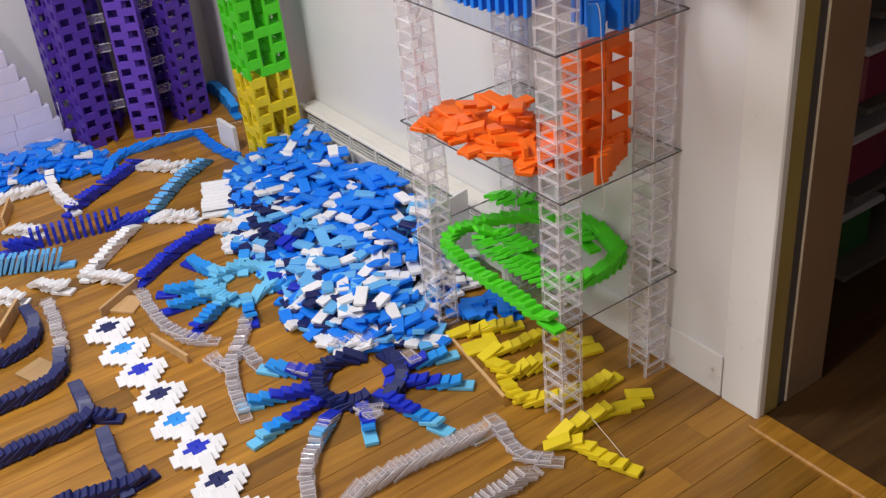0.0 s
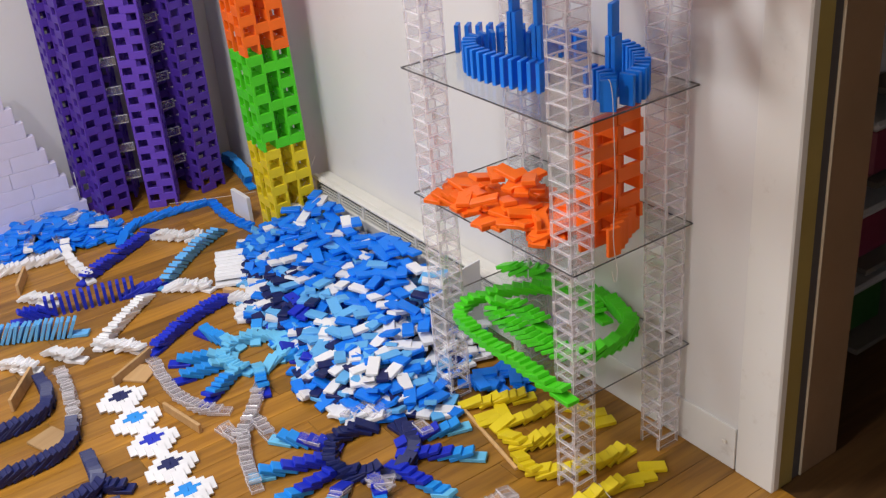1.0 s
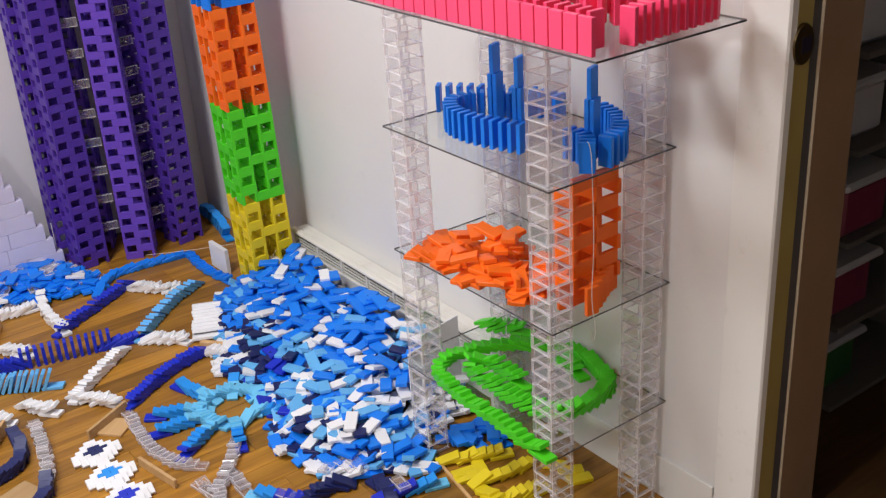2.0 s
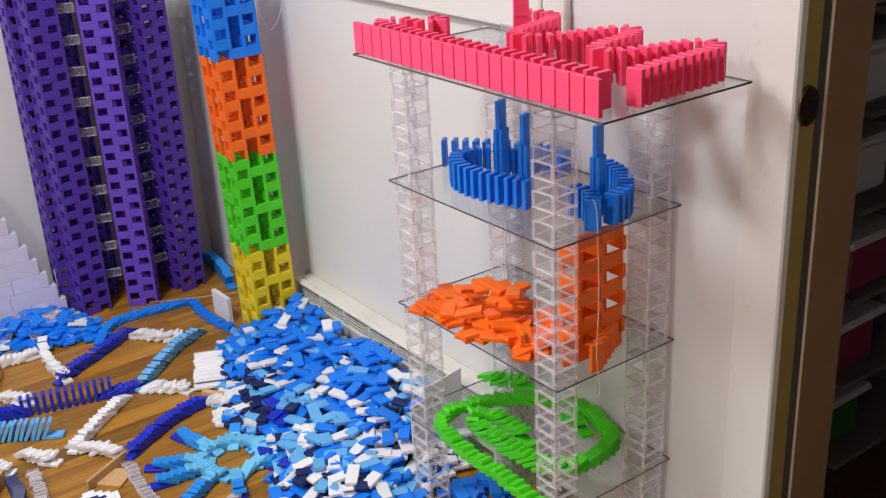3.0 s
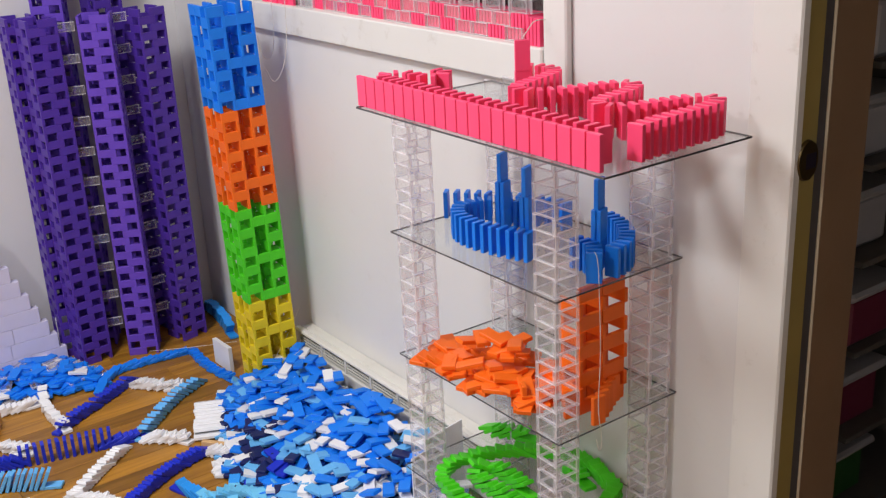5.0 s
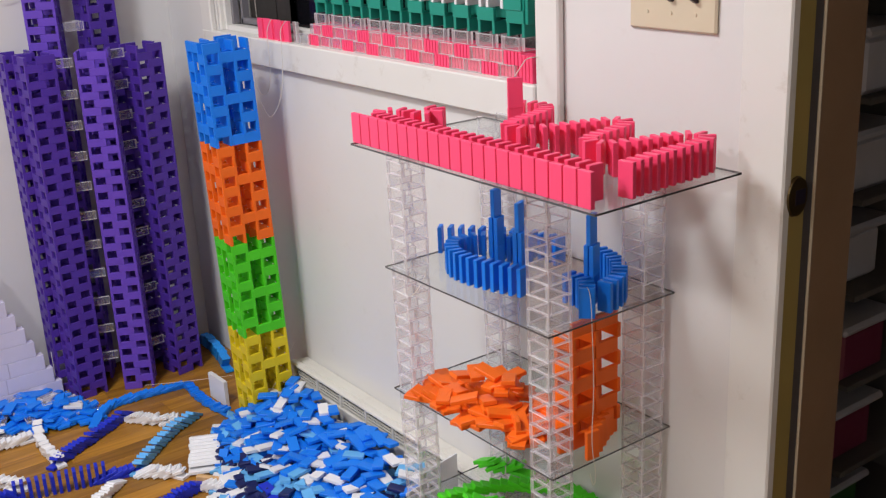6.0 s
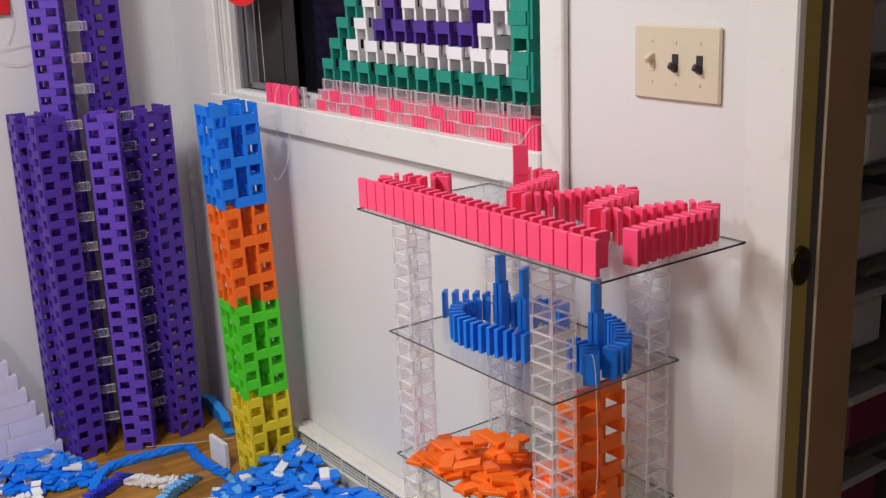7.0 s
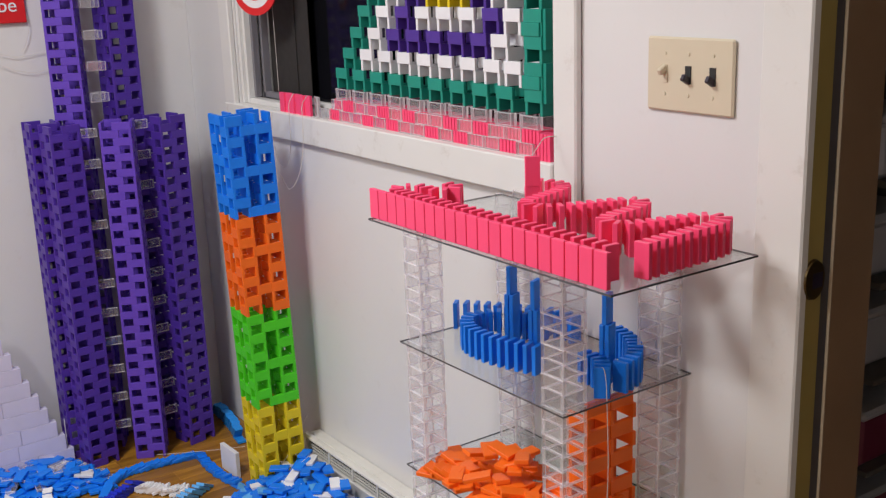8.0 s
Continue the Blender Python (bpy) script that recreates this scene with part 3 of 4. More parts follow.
domino(on_edge(0.19, 0, 9 * SLAB_H, 0), "azure", steps)
board = tagged(part("white_board", boxes([(-0.03, 0.03, -0.003, 0.003, 0, 0.11, 0.001)]), M["white"]), "thin white board leaning behind the lilac wall", "board")
board.matrix_world = pose(-1.735, -0.462, 0, 0, 0, 80)
slab = tagged(part("white_slab", boxes([(-0.045, 0.045, -0.006, 0.006, 0, 0.072, 0.001)]), M["white"]), "small white slab standing on edge beside the tower", "slab")
slab.matrix_world = pose(-1.345, -0.175, 0, 0, 0, 2)


card = tagged(part("white_card", boxes([(-0.0015, 0.0015, 0, 0.108, 0, 0.190, 0.0005), (-0.0016, 0.0016, -0.040, 0, 0, 0.165, 0.0005)]), M["white"]), "thin white card standing against the heater behind the shelf", "card")
card.matrix_world = pose(-0.402, -0.170, 0, 0, 0, 10)


def stick(x0, y0, x1, y1, w, h, label, z=0.0, lift=0.0):
    d = Vector((x1 - x0, y1 - y0, 0))
    bm = bmesh.new()
    box_bm(bm, Matrix.Translation((0, 0, h / 2)), d.length, w, h, 0.0008)
    ob = tagged(part("wooden_stick", bm, MAT_STICK), label, "stick", "wooden sticks on the floor")
    ob.matrix_world = Matrix.Translation(((x0 + x1) / 2, (y0 + y1) / 2, z)) @ Matrix.Rotation(math.atan2(d.y, d.x), 4, "Z") @ Matrix.Rotation(-lift, 4, "Y")


stick(-0.285, -0.245, -0.037, -0.288, 0.006, 0.006, "thin pale wooden stick lying on the floor")
stick(-0.792, -0.749, -0.852, -0.643, 0.007, 0.024, "pale wooden lath standing on edge")
stick(-0.641, -0.700, -0.521, -0.676, 0.007, 0.020, "pale wooden lath lying near the patterned band")
stick(-0.983, -0.405, -0.895, -0.339, 0.012, 0.022, "pale wooden block beside the heap")
stick(-0.848, -0.943, -0.946, -0.872, 0.007, 0.030, "pale wooden lath standing on edge")
stick(-1.339, -0.787, -1.431, -0.742, 0.007, 0.030, "pale wooden lath standing on edge")

for tx, ty, turn, size in ((-0.700, -0.915, 20, 0.060), (-0.800, -0.690, 40, 0.060)):
    bm = bmesh.new()
    box_bm(bm, Matrix.Translation((0, 0, 0.003)), size, size, 0.006, 0.0008)
    tile = tagged(part("wooden_tile", bm, MAT_STICK), "flat pale wooden tile lying on the floor", "tile", "wooden tiles")
    tile.matrix_world = pose(tx, ty, 0, 0, 0, turn)

# ---- floor lines ----
GL = "toppled domino lines on the floor"
FL = 0.0
fallen_line([(-1.425, -0.407), (-1.348, -0.530), (-1.281, -0.647)], FL, "royal", 0.0135, "royal blue dominoes toppled in a line", GL, 60)
fallen_line([(-1.525, -0.609), (-1.408, -0.634), (-1.285, -0.631)], FL, "white", 0.012, "white dominoes toppled in a line", GL, 62)
fallen_line([(-1.435, -0.486), (-1.502, -0.423), (-1.507, -0.332), (-1.495, -0.216)], FL, "azure", 0.014, "azure blue dominoes toppled in a curve", GL, 76)
fallen_line([(-1.486, -0.206), (-1.364, -0.213), (-1.263, -0.197)], FL, "azure", 0.014, "azure blue dominoes toppled in a curve", GL, 76)
fallen_line([(-1.74, -0.040), (-1.656, -0.044), (-1.512, -0.071)], FL, "sky", 0.012, "sky blue dominoes toppled in a curve", GL, 40)
fallen_line([(-1.396, -0.410), (-1.343, -0.370), (-1.299, -0.326)], FL, "white", 0.009, "white dominoes toppled in a line", GL, 64, 20)
fallen_line([(-1.292, -0.273), (-1.235, -0.371), (-1.120, -0.499)], FL, "light", 0.0155, "light blue dominoes toppled in a line", GL, 58)
fallen_line([(-1.10, -0.490), (-1.037, -0.424)], FL, "white", 0.008, "white dominoes toppled in a fan", GL, 66, 25)
standing_line([(-1.188, -0.761), (-1.138, -0.568)], FL, "royal", 0.0165, "royal blue dominoes still standing in a line", GL, 9)
fallen_line([(-1.14, -0.575), (-1.125, -0.500)], FL, "royal", 0.013, "royal blue dominoes toppled in a line", GL)
fallen_line([(-1.188, -0.765), (-1.200, -0.82)], FL, "royal", 0.014, "royal blue dominoes toppled in a line", GL, 50)
fallen_line([(-1.092, -0.558), (-1.002, -0.669), (-0.961, -0.717)], FL, "white", 0.0125, "white dominoes toppled in a line", GL, 66)
fallen_line([(-0.965, -0.715), (-0.876, -0.653)], FL, "white", 0.008, "white dominoes toppled in a fan", GL, 66, 25)
fallen_line([(-0.953, -0.412), (-0.921, -0.513), (-0.855, -0.629)], FL, "royal", 0.0125, "royal blue dominoes toppled in a line", GL, 60)
fallen_line([(-1.14, -0.885), (-1.088, -0.796), (-1.045, -0.726)], FL, "light", 0.0125, "light blue dominoes leaning in a line", GL, 24, 9)
for (cx, cy), n in (((-0.977, -0.794), 9), ((-1.268, -0.758), 9), ((-1.002, -0.885), 9), ((-0.915, -0.387), 7), ((-0.946, -0.297), 9)):
    fallen_line([(cx - 0.03, cy - 0.02), (cx + 0.035, cy + 0.02)], FL, "white", 0.075 / n, "white dominoes toppled in a cluster", GL, 64, 22)
fallen_line([(-1.481, -0.80), (-1.467, -0.695), (-1.464, -0.645)], FL, "white", 0.0125, "white dominoes toppled in a line", GL, 66)
NAVY = "navy blue dominoes toppled in a curve"
fallen_line([(-0.769, -1.05), (-0.776, -0.920), (-0.826, -0.875), (-0.905, -0.867)], FL, "navy", 0.0115, NAVY, GL, 62)
fallen_line([(-0.625, -1.08), (-0.624, -0.946), (-0.651, -0.888), (-0.70, -0.866)], FL, "navy", 0.0115, NAVY, GL, 62)
fallen_line([(-0.474, -1.12), (-0.474, -0.995), (-0.473, -0.923), (-0.489, -0.891), (-0.580, -0.876)], FL, "navy", 0.0115, NAVY, GL, 62)
fallen_line([(-0.495, -0.900), (-0.452, -0.852)], FL, "navy", 0.014, NAVY, GL, 70)
fallen_line([(-0.267, -0.908), (-0.348, -0.898), (-0.425, -0.885)], FL, "navy", 0.0125, NAVY, GL, 68)
fallen_line([(-0.306, -1.03), (-0.268, -0.914), (-0.266, -0.865)], FL, "navy", 0.0125, NAVY, GL, 66)
CLR = "clear acrylic dominoes toppled in a line"
fallen_line([(-0.92, -0.82), (-0.793, -0.839), (-0.705, -0.860)], FL, "clear", 0.011, CLR, GL, 66, 12)
fallen_line([(-0.187, -0.558), (-0.146, -0.611), (-0.095, -0.658), (-0.03, -0.69)], FL, "clear", 0.0125, CLR, GL, 68)
fallen_line([(-0.001, -0.63), (0.000, -0.560), (0.008, -0.470), (0.022, -0.372)], FL, "clear", 0.0105, CLR, GL, 62)
fallen_line([(0.008, -0.346), (0.073, -0.362), (0.110, -0.362), (0.152, -0.328)], FL, "clear", 0.018, CLR, GL, 74)
fallen_line([(0.147, -0.385), (0.147, -0.437), (0.145, -0.52)], FL, "clear", 0.0115, CLR, GL, 64)
fallen_line([(-0.580, -0.517), (-0.503, -0.575), (-0.452, -0.625), (-0.487, -0.638)], FL, "clear", 0.016, CLR, GL, 72)
fallen_line([(-0.465, -0.613), (-0.382, -0.648), (-0.304, -0.669)], FL, "clear", 0.015, CLR, GL, 72)
fallen_line([(-0.495, -0.579), (-0.423, -0.580)], FL, "clear", 0.018, CLR, GL, 76)
fallen_line([(-0.816, -0.652), (-0.686, -0.663), (-0.594, -0.648), (-0.554, -0.618)], FL, "clear", 0.016, CLR, GL, 74)

# patterned band of medallions
GM = "dominoes of the patterned band"
MED = [(-0.724, -0.757), (-0.633, -0.761), (-0.544, -0.762), (-0.450, -0.765), (-0.359, -0.770), (-0.266, -0.775), (-0.169, -0.780), (-0.075, -0.785)]
for i, (cx, cy) in enumerate(MED):
    core = ("navy", "sky", "royal")[i % 3]
    med = tagged(empty("domino_medallion", Matrix.Translation((cx, cy, 0))), "white domino diamond with a %s heart" % {"navy": "navy blue", "sky": "sky blue", "royal": "royal blue"}[core], "domino pattern", GM)
    for c, cells in ((-3, (0,)), (-2, (-0.5, 0.5)), (-1, (-1, 0, 1)), (0, (-1.5, -0.5, 0.5, 1.5)), (1, (-1, 0, 1)), (2, (-0.5, 0.5)), (3, (0,))):
        for v in cells:
            heart = abs(c) / 2.0 + abs(v) / 1.2 < 0.95
            tilt = radians(66 + rng.uniform(-3, 3))
            m = Matrix.Translation((c * 0.0112, v * 0.0248, 0.5 * (DL * 0.5 * math.cos(tilt) + DT * math.sin(tilt)))) @ Matrix.Rotation(radians(176 + rng.uniform(-3, 3)), 4, "Z") @ Matrix.Rotation(tilt, 4, "Y") @ Matrix.Diagonal((1, 1, 0.5, 1))
            domino(m, core if heart else "white", med)

# star bursts
GS = "dominoes of the star bursts"
AX, AY = -0.250, -0.465
for ex, ey in ((-0.400, -0.580), (-0.324, -0.661), (-0.222, -0.694), (-0.107, -0.527), (-0.022, -0.421), (-0.100, -0.316), (-0.196, -0.292)):
    d = Vector((ex - AX, ey - AY)).normalized()
    fallen_line([(AX + d.x * 0.075, AY + d.y * 0.075), (ex, ey)], FL, ["royal", "royal", "sky", "cyan"], 0.020, "blue dominoes toppled outwards in a star", GS, 68)
fallen_line([(AX + 0.068 * math.cos(a), AY + 0.068 * math.sin(a)) for a in [2.6 + k * 0.5 for k in range(0, 8)]], FL, "navy", 0.0145, "navy blue dominoes toppled round a star", GS, 66, 20)
fallen_line([(AX + 0.085 * math.cos(a), AY + 0.085 * math.sin(a)) for a in [0.2 + k * 0.4 for k in range(0, 5)]], FL, "navy", 0.015, "navy blue dominoes toppled round a star", GS, 70, 25)
astar = tagged(empty("clear_scatter", Matrix.Translation((AX, AY, 0))), "clear acrylic dominoes strewn over the star", "dominoes")
for k in range(8):
    a = rng.uniform(0, 6.28)
    scattered(astar, AX + 0.11 * math.cos(a), AY + 0.11 * math.sin(a), 0.016, "clear")
fallen_line([(AX + 0.06, AY - 0.09), (-0.175, -0.575), (-0.15, -0.61)], FL, ["royal", "light", "light"], 0.014, "light blue dominoes toppled outwards in a star", GS, 66)
BX, BY = -0.694, -0.471
for ex, ey in ((-0.778, -0.616), (-0.709, -0.634), (-0.602, -0.622), (-0.855, -0.522), (-0.556, -0.52), (-0.60, -0.40), (-0.80, -0.41), (-0.70, -0.36)):
    d = Vector((ex - BX, ey - BY)).normalized()
    fallen_line([(BX + d.x * 0.06, BY + d.y * 0.06), (ex, ey)], FL, ["cyan", "sky", "sky", "royal"], 0.0165, "blue dominoes toppled outwards in a star", GS, 66)
fallen_line([(BX + 0.062 * math.cos(a), BY + 0.062 * math.sin(a)) for a in [k * 0.5 for k in range(0, 12)]], FL, "cyan", 0.0135, "pale cyan dominoes toppled round a star", GS, 68, 18)

# yellow lines under the shelf
GY, YL = "yellow dominoes under the shelf", "yellow dominoes toppled under the clear shelf"
fallen_line([(-0.240, -0.236), (-0.215, -0.189), (-0.188, -0.142)], FL, "yellow", 0.017, YL, GY, 70, 14)
fallen_line([(-0.150, -0.232), (-0.135, -0.178), (-0.137, -0.125)], FL, "yellow", 0.020, YL, GY, 72, 12)
fallen_line([(-0.108, -0.246), (-0.078, -0.243), (-0.064, -0.205), (-0.056, -0.150)], FL, "yellow", 0.016, YL, GY, 66, 10)
fallen_line([(-0.053, -0.268), (-0.014, -0.274), (0.019, -0.249), (0.040, -0.200), (0.050, -0.160), (0.056, -0.104)], FL, "yellow", 0.018, YL, GY, 68, 10)
fallen_line([(0.106, -0.282), (0.111, -0.226), (0.114, -0.172)], FL, "yellow", 0.0165, YL, GY, 70, 8)
fallen_line([(0.122, -0.304), (0.146, -0.277), (0.198, -0.270), (0.252, -0.246)], FL, "yellow", 0.0215, YL, GY, 72, 8)
ystar = tagged(empty("yellow_scatter"), "yellow dominoes strewn under the clear shelf", "dominoes")
for sx, sy, turn in ((0.118, -0.166, 62), (0.124, -0.140, 68), (0.116, -0.108, 58), (-0.184, -0.202, -20), (-0.192, -0.234, 80), (-0.177, -0.240, 75), (-0.117, -0.238, 10), (-0.064, -0.080, 60), (-0.036, -0.084, 70), (-0.100, -0.090, 40), (-0.150, -0.080, 20)):
    place(ystar, rest(sx, sy, 0.0, (Matrix.Rotation(radians(turn), 4, "Z") @ Matrix.Rotation(radians(90 + rng.uniform(-4, 4)), 4, "Y")).to_3x3()), "yellow")
bstar = tagged(empty("azure_scatter"), "azure blue dominoes strewn under the clear shelf", "dominoes")
for k in range(22):
    scattered(bstar, -0.262 + rng.uniform(-0.04, 0.05), -0.150 + rng.uniform(-0.05, 0.05), 0.022 * rng.random(), "azure", 8)

# ---- the great heap and the small heap ----


def heap(name, label, inside, height, paint, x0, x1, y0, y1, count, top, gap, tilt):
    """A base of buried dominoes and, over it, a loose layer whose faces show."""
    pile = tagged(empty(name), label, "heap of dominoes")
    pieces, shown, tries = [], [], 0
    while len(pieces) < count:
        x, y = rng.uniform(x0, x1), rng.uniform(y0, y1)
        e = inside(x, y)
        if e > 0:
            turn = Matrix.Rotation(rng.uniform(0, 6.283), 3, "Z") @ Euler((radians(rng.gauss(0, tilt * 1.5)), radians(90 + rng.gauss(0, tilt * 1.5)), 0)).to_matrix()
            pieces.append((rest(x, y, height(x, y, e) * rng.uniform(0.3, 0.75), turn), paint(x, y)))
    while len(shown) < top and tries < 40000:
        tries += 1
        x, y = rng.uniform(x0, x1), rng.uniform(y0, y1)
        e = inside(x, y)
        if e < 0.004 or any((x - a) ** 2 + (y - b) ** 2 < gap * gap for a, b, _ in shown):
            continue
        near = [h for a, b, h in shown if (x - a) ** 2 + (y - b) ** 2 < 0.0022]
        spin = rng.choice(near) + rng.gauss(0, 0.25) if near and rng.random() < 0.35 else rng.uniform(0, 6.283)
        shown.append((x, y, spin))
        t = tilt * min(1.0, 0.3 + e * 6)
        turn = Matrix.Rotation(spin, 3, "Z") @ Euler((radians(rng.gauss(0, t)), radians(90 + rng.gauss(0, t)), 0)).to_matrix()
        pieces.append((rest(x, y, height(x, y, e) * rng.uniform(0.78, 1.05), turn), paint(x, y)))
    finish(pile, pieces, lambda p: p.x * 0.6 - p.y + p.z * 6)


POLY = [(-1.20, -0.245), (-1.17, 0.0), (-1.0, 0.12), (-0.45, 0.10), (-0.36, -0.05), (-0.335, -0.24), (-0.235, -0.27), (-0.34, -0.44), (-0.50, -0.47), (-0.62, -0.41), (-0.86, -0.42), (-1.03, -0.33)]


def poly_depth(x, y, poly):
    """Metres inside the polygon (negative outside)."""
    best, odd = 9.0, False
    for (ax, ay), (bx, by) in zip(poly, poly[1:] + poly[:1]):
        t = max(0, min(1, ((x - ax) * (bx - ax) + (y - ay) * (by - ay)) / ((bx - ax) ** 2 + (by - ay) ** 2)))
        best = min(best, math.hypot(x - ax - t * (bx - ax), y - ay - t * (by - ay)))
        if (ay > y) != (by > y) and x < (bx - ax) * (y - ay) / (by - ay) + ax:
            odd = not odd
    return best if odd else -best


def heap_colour(x, y):
    s = (x + 1.2) / 0.95 + rng.uniform(-0.10, 0.10)
    far_side = y > -0.27 + rng.uniform(-0.05, 0.05)
    if s < 0.12:
        return rng.choice(["azure"] * 6 + ["light", "white"])
    if s < 0.72 and far_side:
        return rng.choice(["azure"] * 10 + ["white"] * 2 + ["light"] * 1)
    if s < 0.45:
        return rng.choice(["light"] * 4 + ["navy"] * 7 + ["white"] * 3 + ["azure"] * 3)
    if s < 0.62:
        return rng.choice(["light"] * 4 + ["royal", "navy"] + ["white"] * 3 + ["azure"] * 6)
    return rng.choice(["white"] * 6 + ["light"] * 4 + ["azure"] * 4 + ["navy"] * 2)


heap("domino_heap", "sprawling heap of blue, white and navy dominoes", lambda x, y: poly_depth(x, y, POLY), lambda x, y, e: min(0.055, e * 0.6) + 0.065 * max(0.0, min(1.0, (y + 0.30) / 0.2)) * min(1.0, e * 9), heap_colour, -1.25, -0.2, -0.5, -0.085, 620, 560, 0.0235, 10.0)
POLY2 = [(-1.45, -0.47), (-1.55, -0.455), (-1.72, -0.52), (-1.70, -0.75), (-1.53, -0.80), (-1.50, -0.66)]
heap("domino_heap", "small heap of azure and clear dominoes", lambda x, y: poly_depth(x, y, POLY2), lambda x, y, e: min(0.045, e * 0.6), lambda x, y: rng.choice(["azure"] * 40 + ["clear"] * 16 + ["white"] * 3 + ["red"]), -1.8, -1.4, -0.82, -0.44, 120, 110, 0.022, 8.0)
stair = tagged(empty("white_stair", pose(-1.085, -0.338, 0, 0, 0, -25)), "toppled stair of wide white slabs", "domino stair")
for k in range(10):
    bm = bmesh.new()
    tilt = radians(66 if k < 9 else 82)
    box_bm(bm, Matrix.Translation((-0.085 + 0.0172 * k, rng.uniform(-0.003, 0.003), 0.5 * (0.042 * math.cos(tilt) + DT * math.sin(tilt)))) @ Matrix.Rotation(tilt, 4, "Y"), DT, 0.074, 0.042, 0.0008)
    part("slab", bm, M["white"], stair)

# ---- window-sill structures ----
GW = "pink blocks on the window sill"
eye = tagged(empty("domino_mosaic"), "stepped mosaic wall of teal, white and violet dominoes", "domino wall")
sillrow = tagged(empty("sill_row"), "two courses of pink dominoes between clear ones", "domino wall")
SX0, SX1, SY = -1.0, -0.262, 0.014
PITCH = 0.0733
nx = int((SX1 - SX0) / 0.0487)
for k in range(2):
    for i in range(nx):
        x = SX0 + (i + 0.5) * 0.0487 - (0.016 if k == 0 else 0)
        bare = (i * 2 + k * 3) % 5 < 2
        if not bare:
            domino(on_edge(x, SY - 0.006, WZ + k * DW, 0), "clear", sillrow)
        for q in range(5):
            domino(on_edge(x - 0.0195 + q * 0.0097, SY + (0.0165 if bare else 0.0225), WZ + k * DW, radians(90)), "pink", sillrow)
Z5 = WZ + 2 * DW
for i in range(10):
    x = SX0 + (i + 0.5) * PITCH
    domino(on_edge(x, SY, Z5, 0), "clear", sillrow)
    for e in (-0.029, 0.029):
        domino(on_edge(x + e, SY + 0.026, Z5, radians(90)), "clear", sillrow)
PIX = ["TTTTTTTTT", "TWWWWWWWW", "TWVVVVVW", "TWVWWWVW", "TWVYYVW", "TWVVVW", "TWWWW", "TTTT"]
PAL = {"T": "teal", "W": "white", "V": "violet", "Y": "yellow"}
ROW = 2 * DW * 0.965
pieces = []


def cell(x, z, colour):
    """A front piece on two posts, with its twin behind."""
    squeeze = Matrix.Diagonal((1, 0.965, 1, 1))
    for e in (-1, 1):
        pieces.append((on_edge(x + e * (DL - DT) / 2, SY + 0.026, z, radians(90)) @ squeeze, colour))
    pieces.append((on_edge(x, SY + 0.004, z + ROW / 2, 0) @ squeeze, colour))
    pieces.append((on_edge(x, SY + 0.048, z + ROW / 2, 0) @ squeeze, colour))


for r, line in enumerate(PIX):
    for c, ch in enumerate(line):
        cell(SX0 + (c + 0.5 + r / 2) * PITCH - (0.012 if c == len(line) - 1 and r else 0), Z5 + DW + r * ROW, PAL[ch])
for r in range(9):
    z, x = Z5 + DW + r * ROW, SX0 + 9.62 * PITCH
    cell(x, z, "teal")
    pieces.append((on_edge(x + 0.0278, SY + 0.028, z + ROW / 2, radians(90)), "teal"))
    if r % 2:
        pieces.append((on_edge(x + 0.0278, SY + 0.028, z, radians(90)), "teal"))
        pieces.append((on_edge(x - 0.004, SY + 0.002, z, 0), "teal"))
finish(eye, pieces, lambda p: p.x - p.y)
block = tagged(empty("pink_block"), "pink dominoes standing side by side on the sill", "stack")
for i in range(6):
    domino(upright(-1.222 + i * 0.0243, -0.004 + 0.004 * (i % 2), WZ, radians(90 + rng.uniform(-2, 2))), "pink", block)
domino(upright(-1.065, 0.004, WZ, radians(80)), "clear", block)
domino(on_edge(-1.03, 0.004, WZ, 0), "clear", block)
blk = tagged(empty("pink_block"), "pink dominoes packed at the end of the sill", "stack")
for i in range(4):
    domino(upright(-0.256 + i * 0.0092, 0.004, WZ, 0), "pink", blk)


def cord(points, radius, mat, label):
    cu = bpy.data.curves.new("string", "CURVE")
    cu.dimensions, cu.bevel_depth, cu.bevel_resolution = "3D", radius, 1
    sp = cu.splines.new("NURBS")
    sp.points.add(len(points) - 1)
    for p, q in zip(sp.points, points):
        p.co = (*q, 1)
    sp.use_endpoint_u, sp.order_u = True, 3
    cu.materials.append(mat)
    return tagged(new("string", cu), label, "string", "strings")


cord([(0.084, -0.178, Z3 + 0.0485), (0.094, -0.180, Z3 + 0.049), (0.0975, -0.180, Z3 - 0.02), (0.099, -0.178, Z3 - 0.12), (0.097, -0.183, Z2 + 0.03), (0.102, -0.176, Z2 - 0.02), (0.098, -0.180, Z2 - 0.05), (0.096, -0.184, Z2 - 0.02)], 0.0007, MAT_STRING, "thin pale string hanging from a blue domino")
cord([(-1.150, -0.012, 1.016), (-1.145, -0.030, 1.000), (-1.145, -0.030, 0.962), (-1.146, -0.030, 0.894), (-1.164, -0.030, 0.843), (-1.202, -0.030, 0.829), (-1.228, -0.030, 0.849), (-1.233, -0.030, 0.885)], 0.0008, MAT_STRING, "thin white string looping down from the sill")
cord([(-1.080, -0.012, 1.016), (-1.053, -0.045, 1.006), (-1.049, -0.045, 0.966), (-1.059, -0.045, 0.879), (-1.086, -0.048, 0.820), (-1.125, -0.052, 0.788), (-1.130, -0.060, 0.800), (-1.130, -0.072, 0.830)], 0.0008, MAT_STRING, "thin white string looping down from the sill")
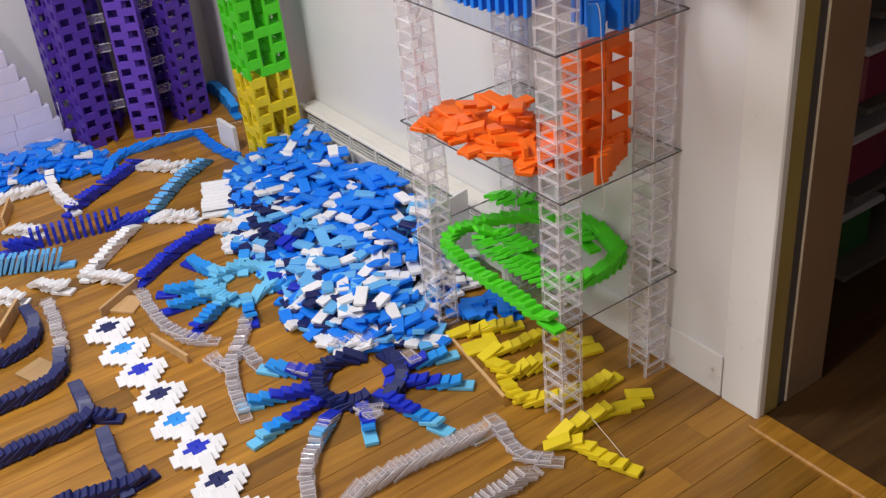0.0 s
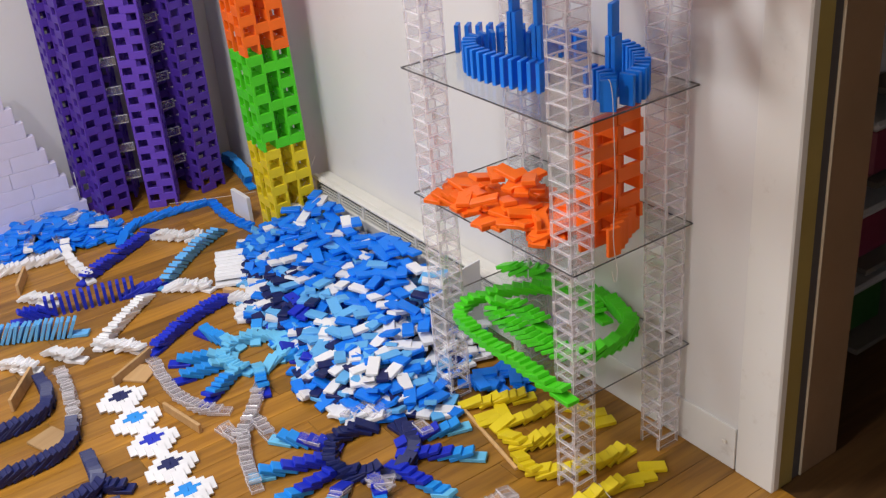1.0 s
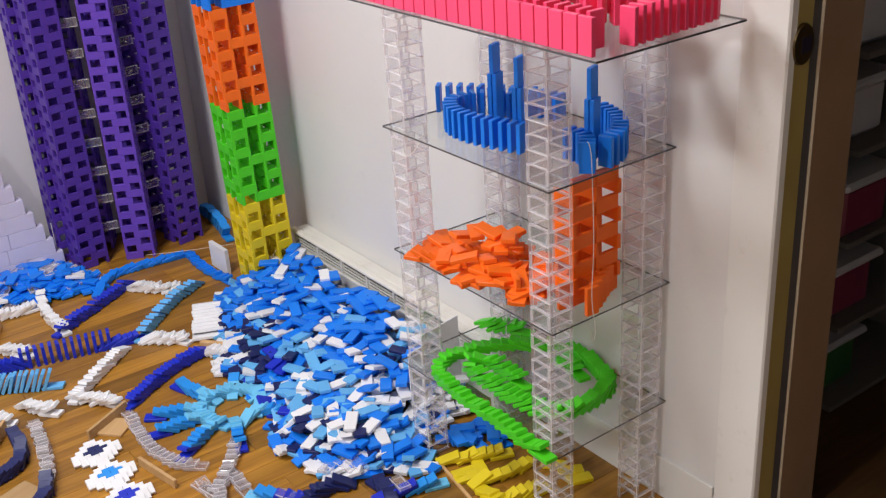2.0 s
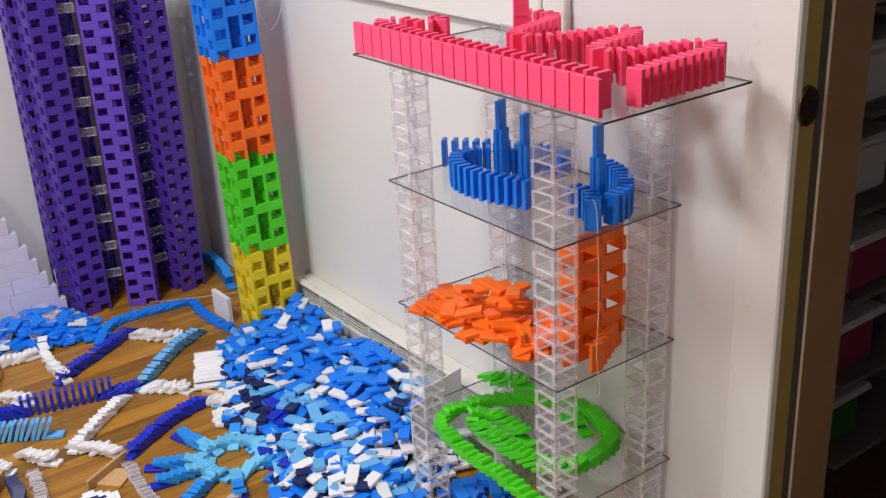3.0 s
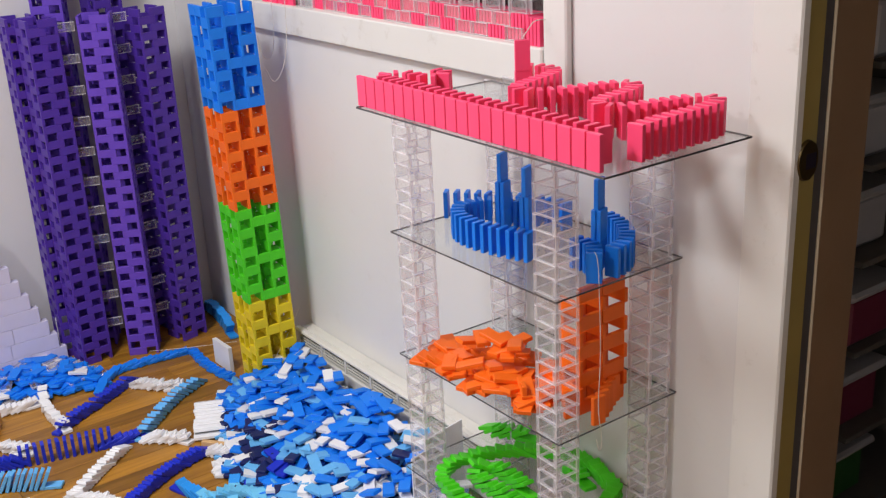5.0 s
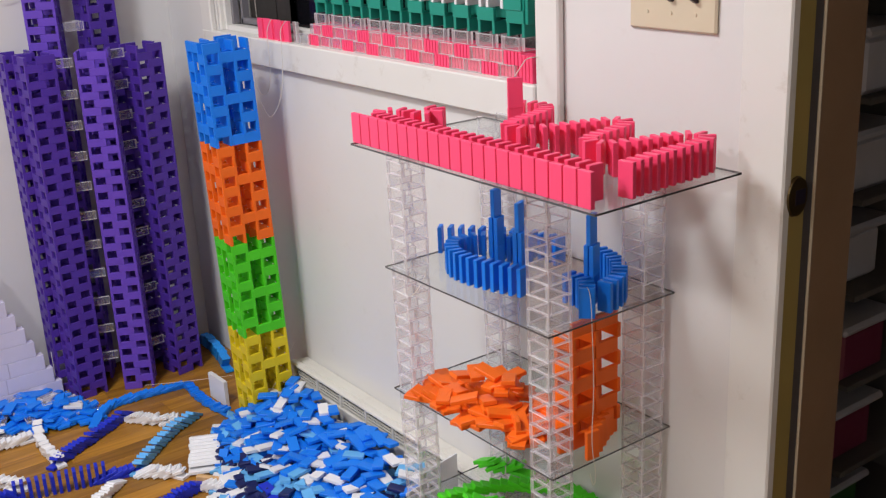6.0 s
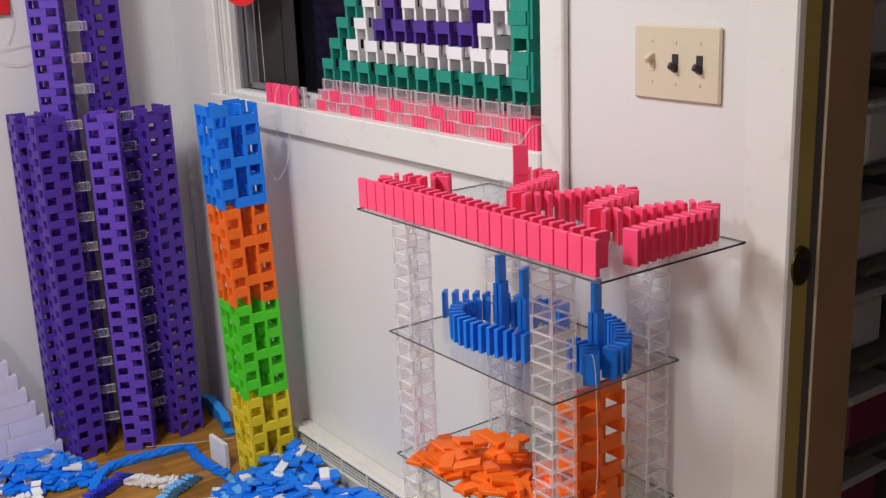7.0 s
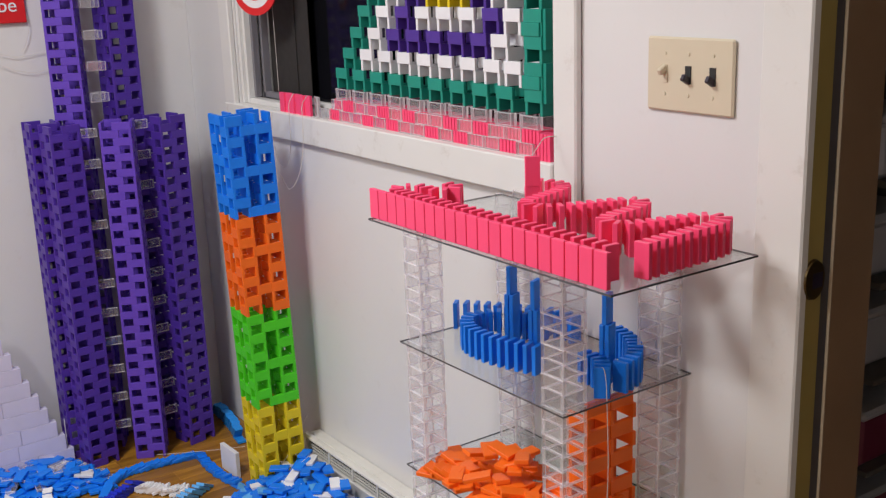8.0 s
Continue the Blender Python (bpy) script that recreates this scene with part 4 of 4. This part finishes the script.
cord([(-0.200, -0.004, 1.013), (-0.198, -0.040, 1.020), (-0.170, -0.080, 1.010), (-0.125, -0.132, Z4 + 0.0965)], 0.0008, MAT_STRING, "thin pale string tied to a pink domino")
cord([(-1.02, -0.10, 0.15), (-1.10, -0.16, 0.06), (-1.15, -0.21, 0.01)], 0.0006, MAT_STRING, "thin string stretched by the tower's foot")
cord([(-1.14, -0.04, 0.20), (-1.10, -0.13, 0.10), (-1.12, -0.20, 0.03)], 0.0006, MAT_STRING, "thin string stretched by the tower's foot")
cord([(-1.56, -0.30, 0.01), (-1.45, -0.20, 0.03), (-1.37, -0.12, 0.05)], 0.0006, MAT_STRING, "thin string stretched between the towers")
cord([(0.10, -0.22, 0.02), (0.16, -0.23, 0.012), (0.22, -0.24, 0.003)], 0.0006, MAT_STRING, "thin string lying over the yellow dominoes")
cord([(-1.32, 0.03, 1.40), (-1.29, 0.02, 1.2), (-1.25, 0.0, 1.013)], 0.0006, MAT_STRING, "thin string hanging down inside the window")

cord([(CX + 0.006, -0.60, 1.16), (CX + 0.01, -0.50, 1.10), (CX + 0.006, -0.42, 1.115), (CX + 0.01, -0.36, 1.12)], 0.0007, MAT_STRING, "thin pale string hanging along the wall")
cord([(CX + 0.006, -0.60, 1.13), (CX + 0.01, -0.47, 1.055), (CX + 0.006, -0.38, 1.075), (CX + 0.01, -0.34, 1.08)], 0.0007, MAT_STRING, "thin pale string hanging along the wall")
cord([(CX + 0.006, -0.44, 1.22), (CX + 0.012, -0.43, 1.17), (CX + 0.006, -0.46, 1.12)], 0.0007, MAT_STRING, "thin pale string hanging from the red sign")
cord([(-0.30, -0.235, Z3 - 0.002), (-0.285, -0.265, Z3 - 0.035), (-0.25, -0.262, Z3 - 0.045), (-0.235, -0.245, Z3 + 0.002)], 0.0005, MAT_STRING, "thin string looping under the clear sheet")

# round red sign at the window and red sign on the wall
bm = bmesh.new()
DISC = pose(-1.300, -0.02, 1.270, 90, 0, 20)
bmesh.ops.create_cone(bm, cap_ends=True, segments=48, radius1=0.074, radius2=0.074, depth=0.004, matrix=DISC)
disc = tagged(part("round_sign", bm, M["red"]), "round red sign with a pale ring hanging in the window", "sign")
bm = bmesh.new()
bmesh.ops.create_cone(bm, cap_ends=True, segments=48, radius1=0.056, radius2=0.056, depth=0.006, matrix=DISC)
part("ring", bm, M["white"], disc)
bm = bmesh.new()
bmesh.ops.create_cone(bm, cap_ends=True, segments=48, radius1=0.038, radius2=0.038, depth=0.008, matrix=DISC)
part("centre", bm, M["red"], disc)

bm = boxes([(CX + 0.001, CX + 0.012, -0.80, -0.441, 1.193, 1.30, 0.002)])
board = tagged(part("red_sign", bm, M["red"]), "red sign board with pale lettering on the wall", "sign")
words = bpy.data.curves.new("lettering", "FONT")
words.body, words.size, words.extrude, words.align_x = "be", 0.05, 0.001, "RIGHT"
words.materials.append(M["white"])
letters = new("lettering", words)
letters.parent = board
letters.matrix_basis = Matrix.Translation((CX + 0.0135, -0.462, 1.222)) @ Matrix.Rotation(radians(90), 4, "Z") @ Matrix.Rotation(radians(90), 4, "X")

# closet bins on shelves whose dark colour stands for shade
ZB = (0.02, 0.20, 0.38, 0.56, 0.74, 0.92, 1.10)
for i, z in enumerate(ZB):
    b = tagged(empty("storage_bin", Matrix.Translation((0.045 + 0.014 * (i % 3), 0.60, z))), "translucent plastic storage bin on a closet shelf", "bin", "storage bins")
    part("tub", boxes([(-0.22, 0.05, -0.17, -0.03, 0, 0.10, 0.01)]), (MAT_TUB_GREEN, MAT_TUB_PINK, MAT_TUB_PINK, MAT_BIN, MAT_BIN, MAT_BIN, MAT_BIN)[i], b)
    part("lid", boxes([(-0.23, 0.065, -0.185, -0.015, 0.10, 0.118, 0.006)]), MAT_BIN, b)
unit = tagged(empty("closet_shelf"), "shelving unit in the closet, coloured dark for its shade", "shelf")
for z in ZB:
    part("shelf_board", boxes([(-0.30, 0.14, 0.43, 0.80, z - 0.012, z, 0.001)]), MAT_CLOSET_SHADE, unit)
part("side_panel", boxes([(-0.31, -0.30, 0.42, 0.80, 0, 1.9, 0.001)]), MAT_CLOSET_SHADE, unit)
part("back_panel", boxes([(-0.30, 0.12, 0.801, 0.81, 0, 1.9, 0)]), MAT_CLOSET_SHADE, unit)

# ---- floor boards ----
boards = tagged(empty("floor"), "honey-brown oak strip floor", "floor", kind="structure")
BW = 0.0572
mesh_cache = {}
x, k = CX, 0
frng = random.Random(3)
while x < 1.6:
    y = -3.4 + frng.uniform(0, 0.6)
    y = -3.4 if y < -3.4 else y
    start, first = -3.4, True
    while start < 0.0:
        length = round(frng.uniform(0.45, 1.3) * 10) / 10
        if first:
            length, first = round(frng.uniform(0.2, 1.0) * 10) / 10, False
        length = min(length, -start)
        key = round(length, 3)
        if key not in mesh_cache:
            bm = bmesh.new()
            box_bm(bm, Matrix.Translation((0, 0, -0.005)), BW - 0.0006, length - 0.0006, 0.010, 0.0006)
            mesh_cache[key] = mesh_of("floor_board", bm, MAT_PLANK)
        ob = new("floor_board", mesh_cache[key])
        ob.parent = boards
        ob.matrix_basis = Matrix.Translation((x + BW / 2, start + length / 2, 0))
        start += length
    x += BW
hall = structure("floor_hall", [(-0.34, 1.9, 0.0, 2.0, -0.006, -0.001, 0)], MAT_CLOSET, "wooden closet floor, darkened in colour for its shade", "floor")
structure("floor_rest", [(x, 2.6, -3.4, 0.0, -0.006, -0.001, 0)], MAT_PLANK, "rest of the wooden floor", "floor")
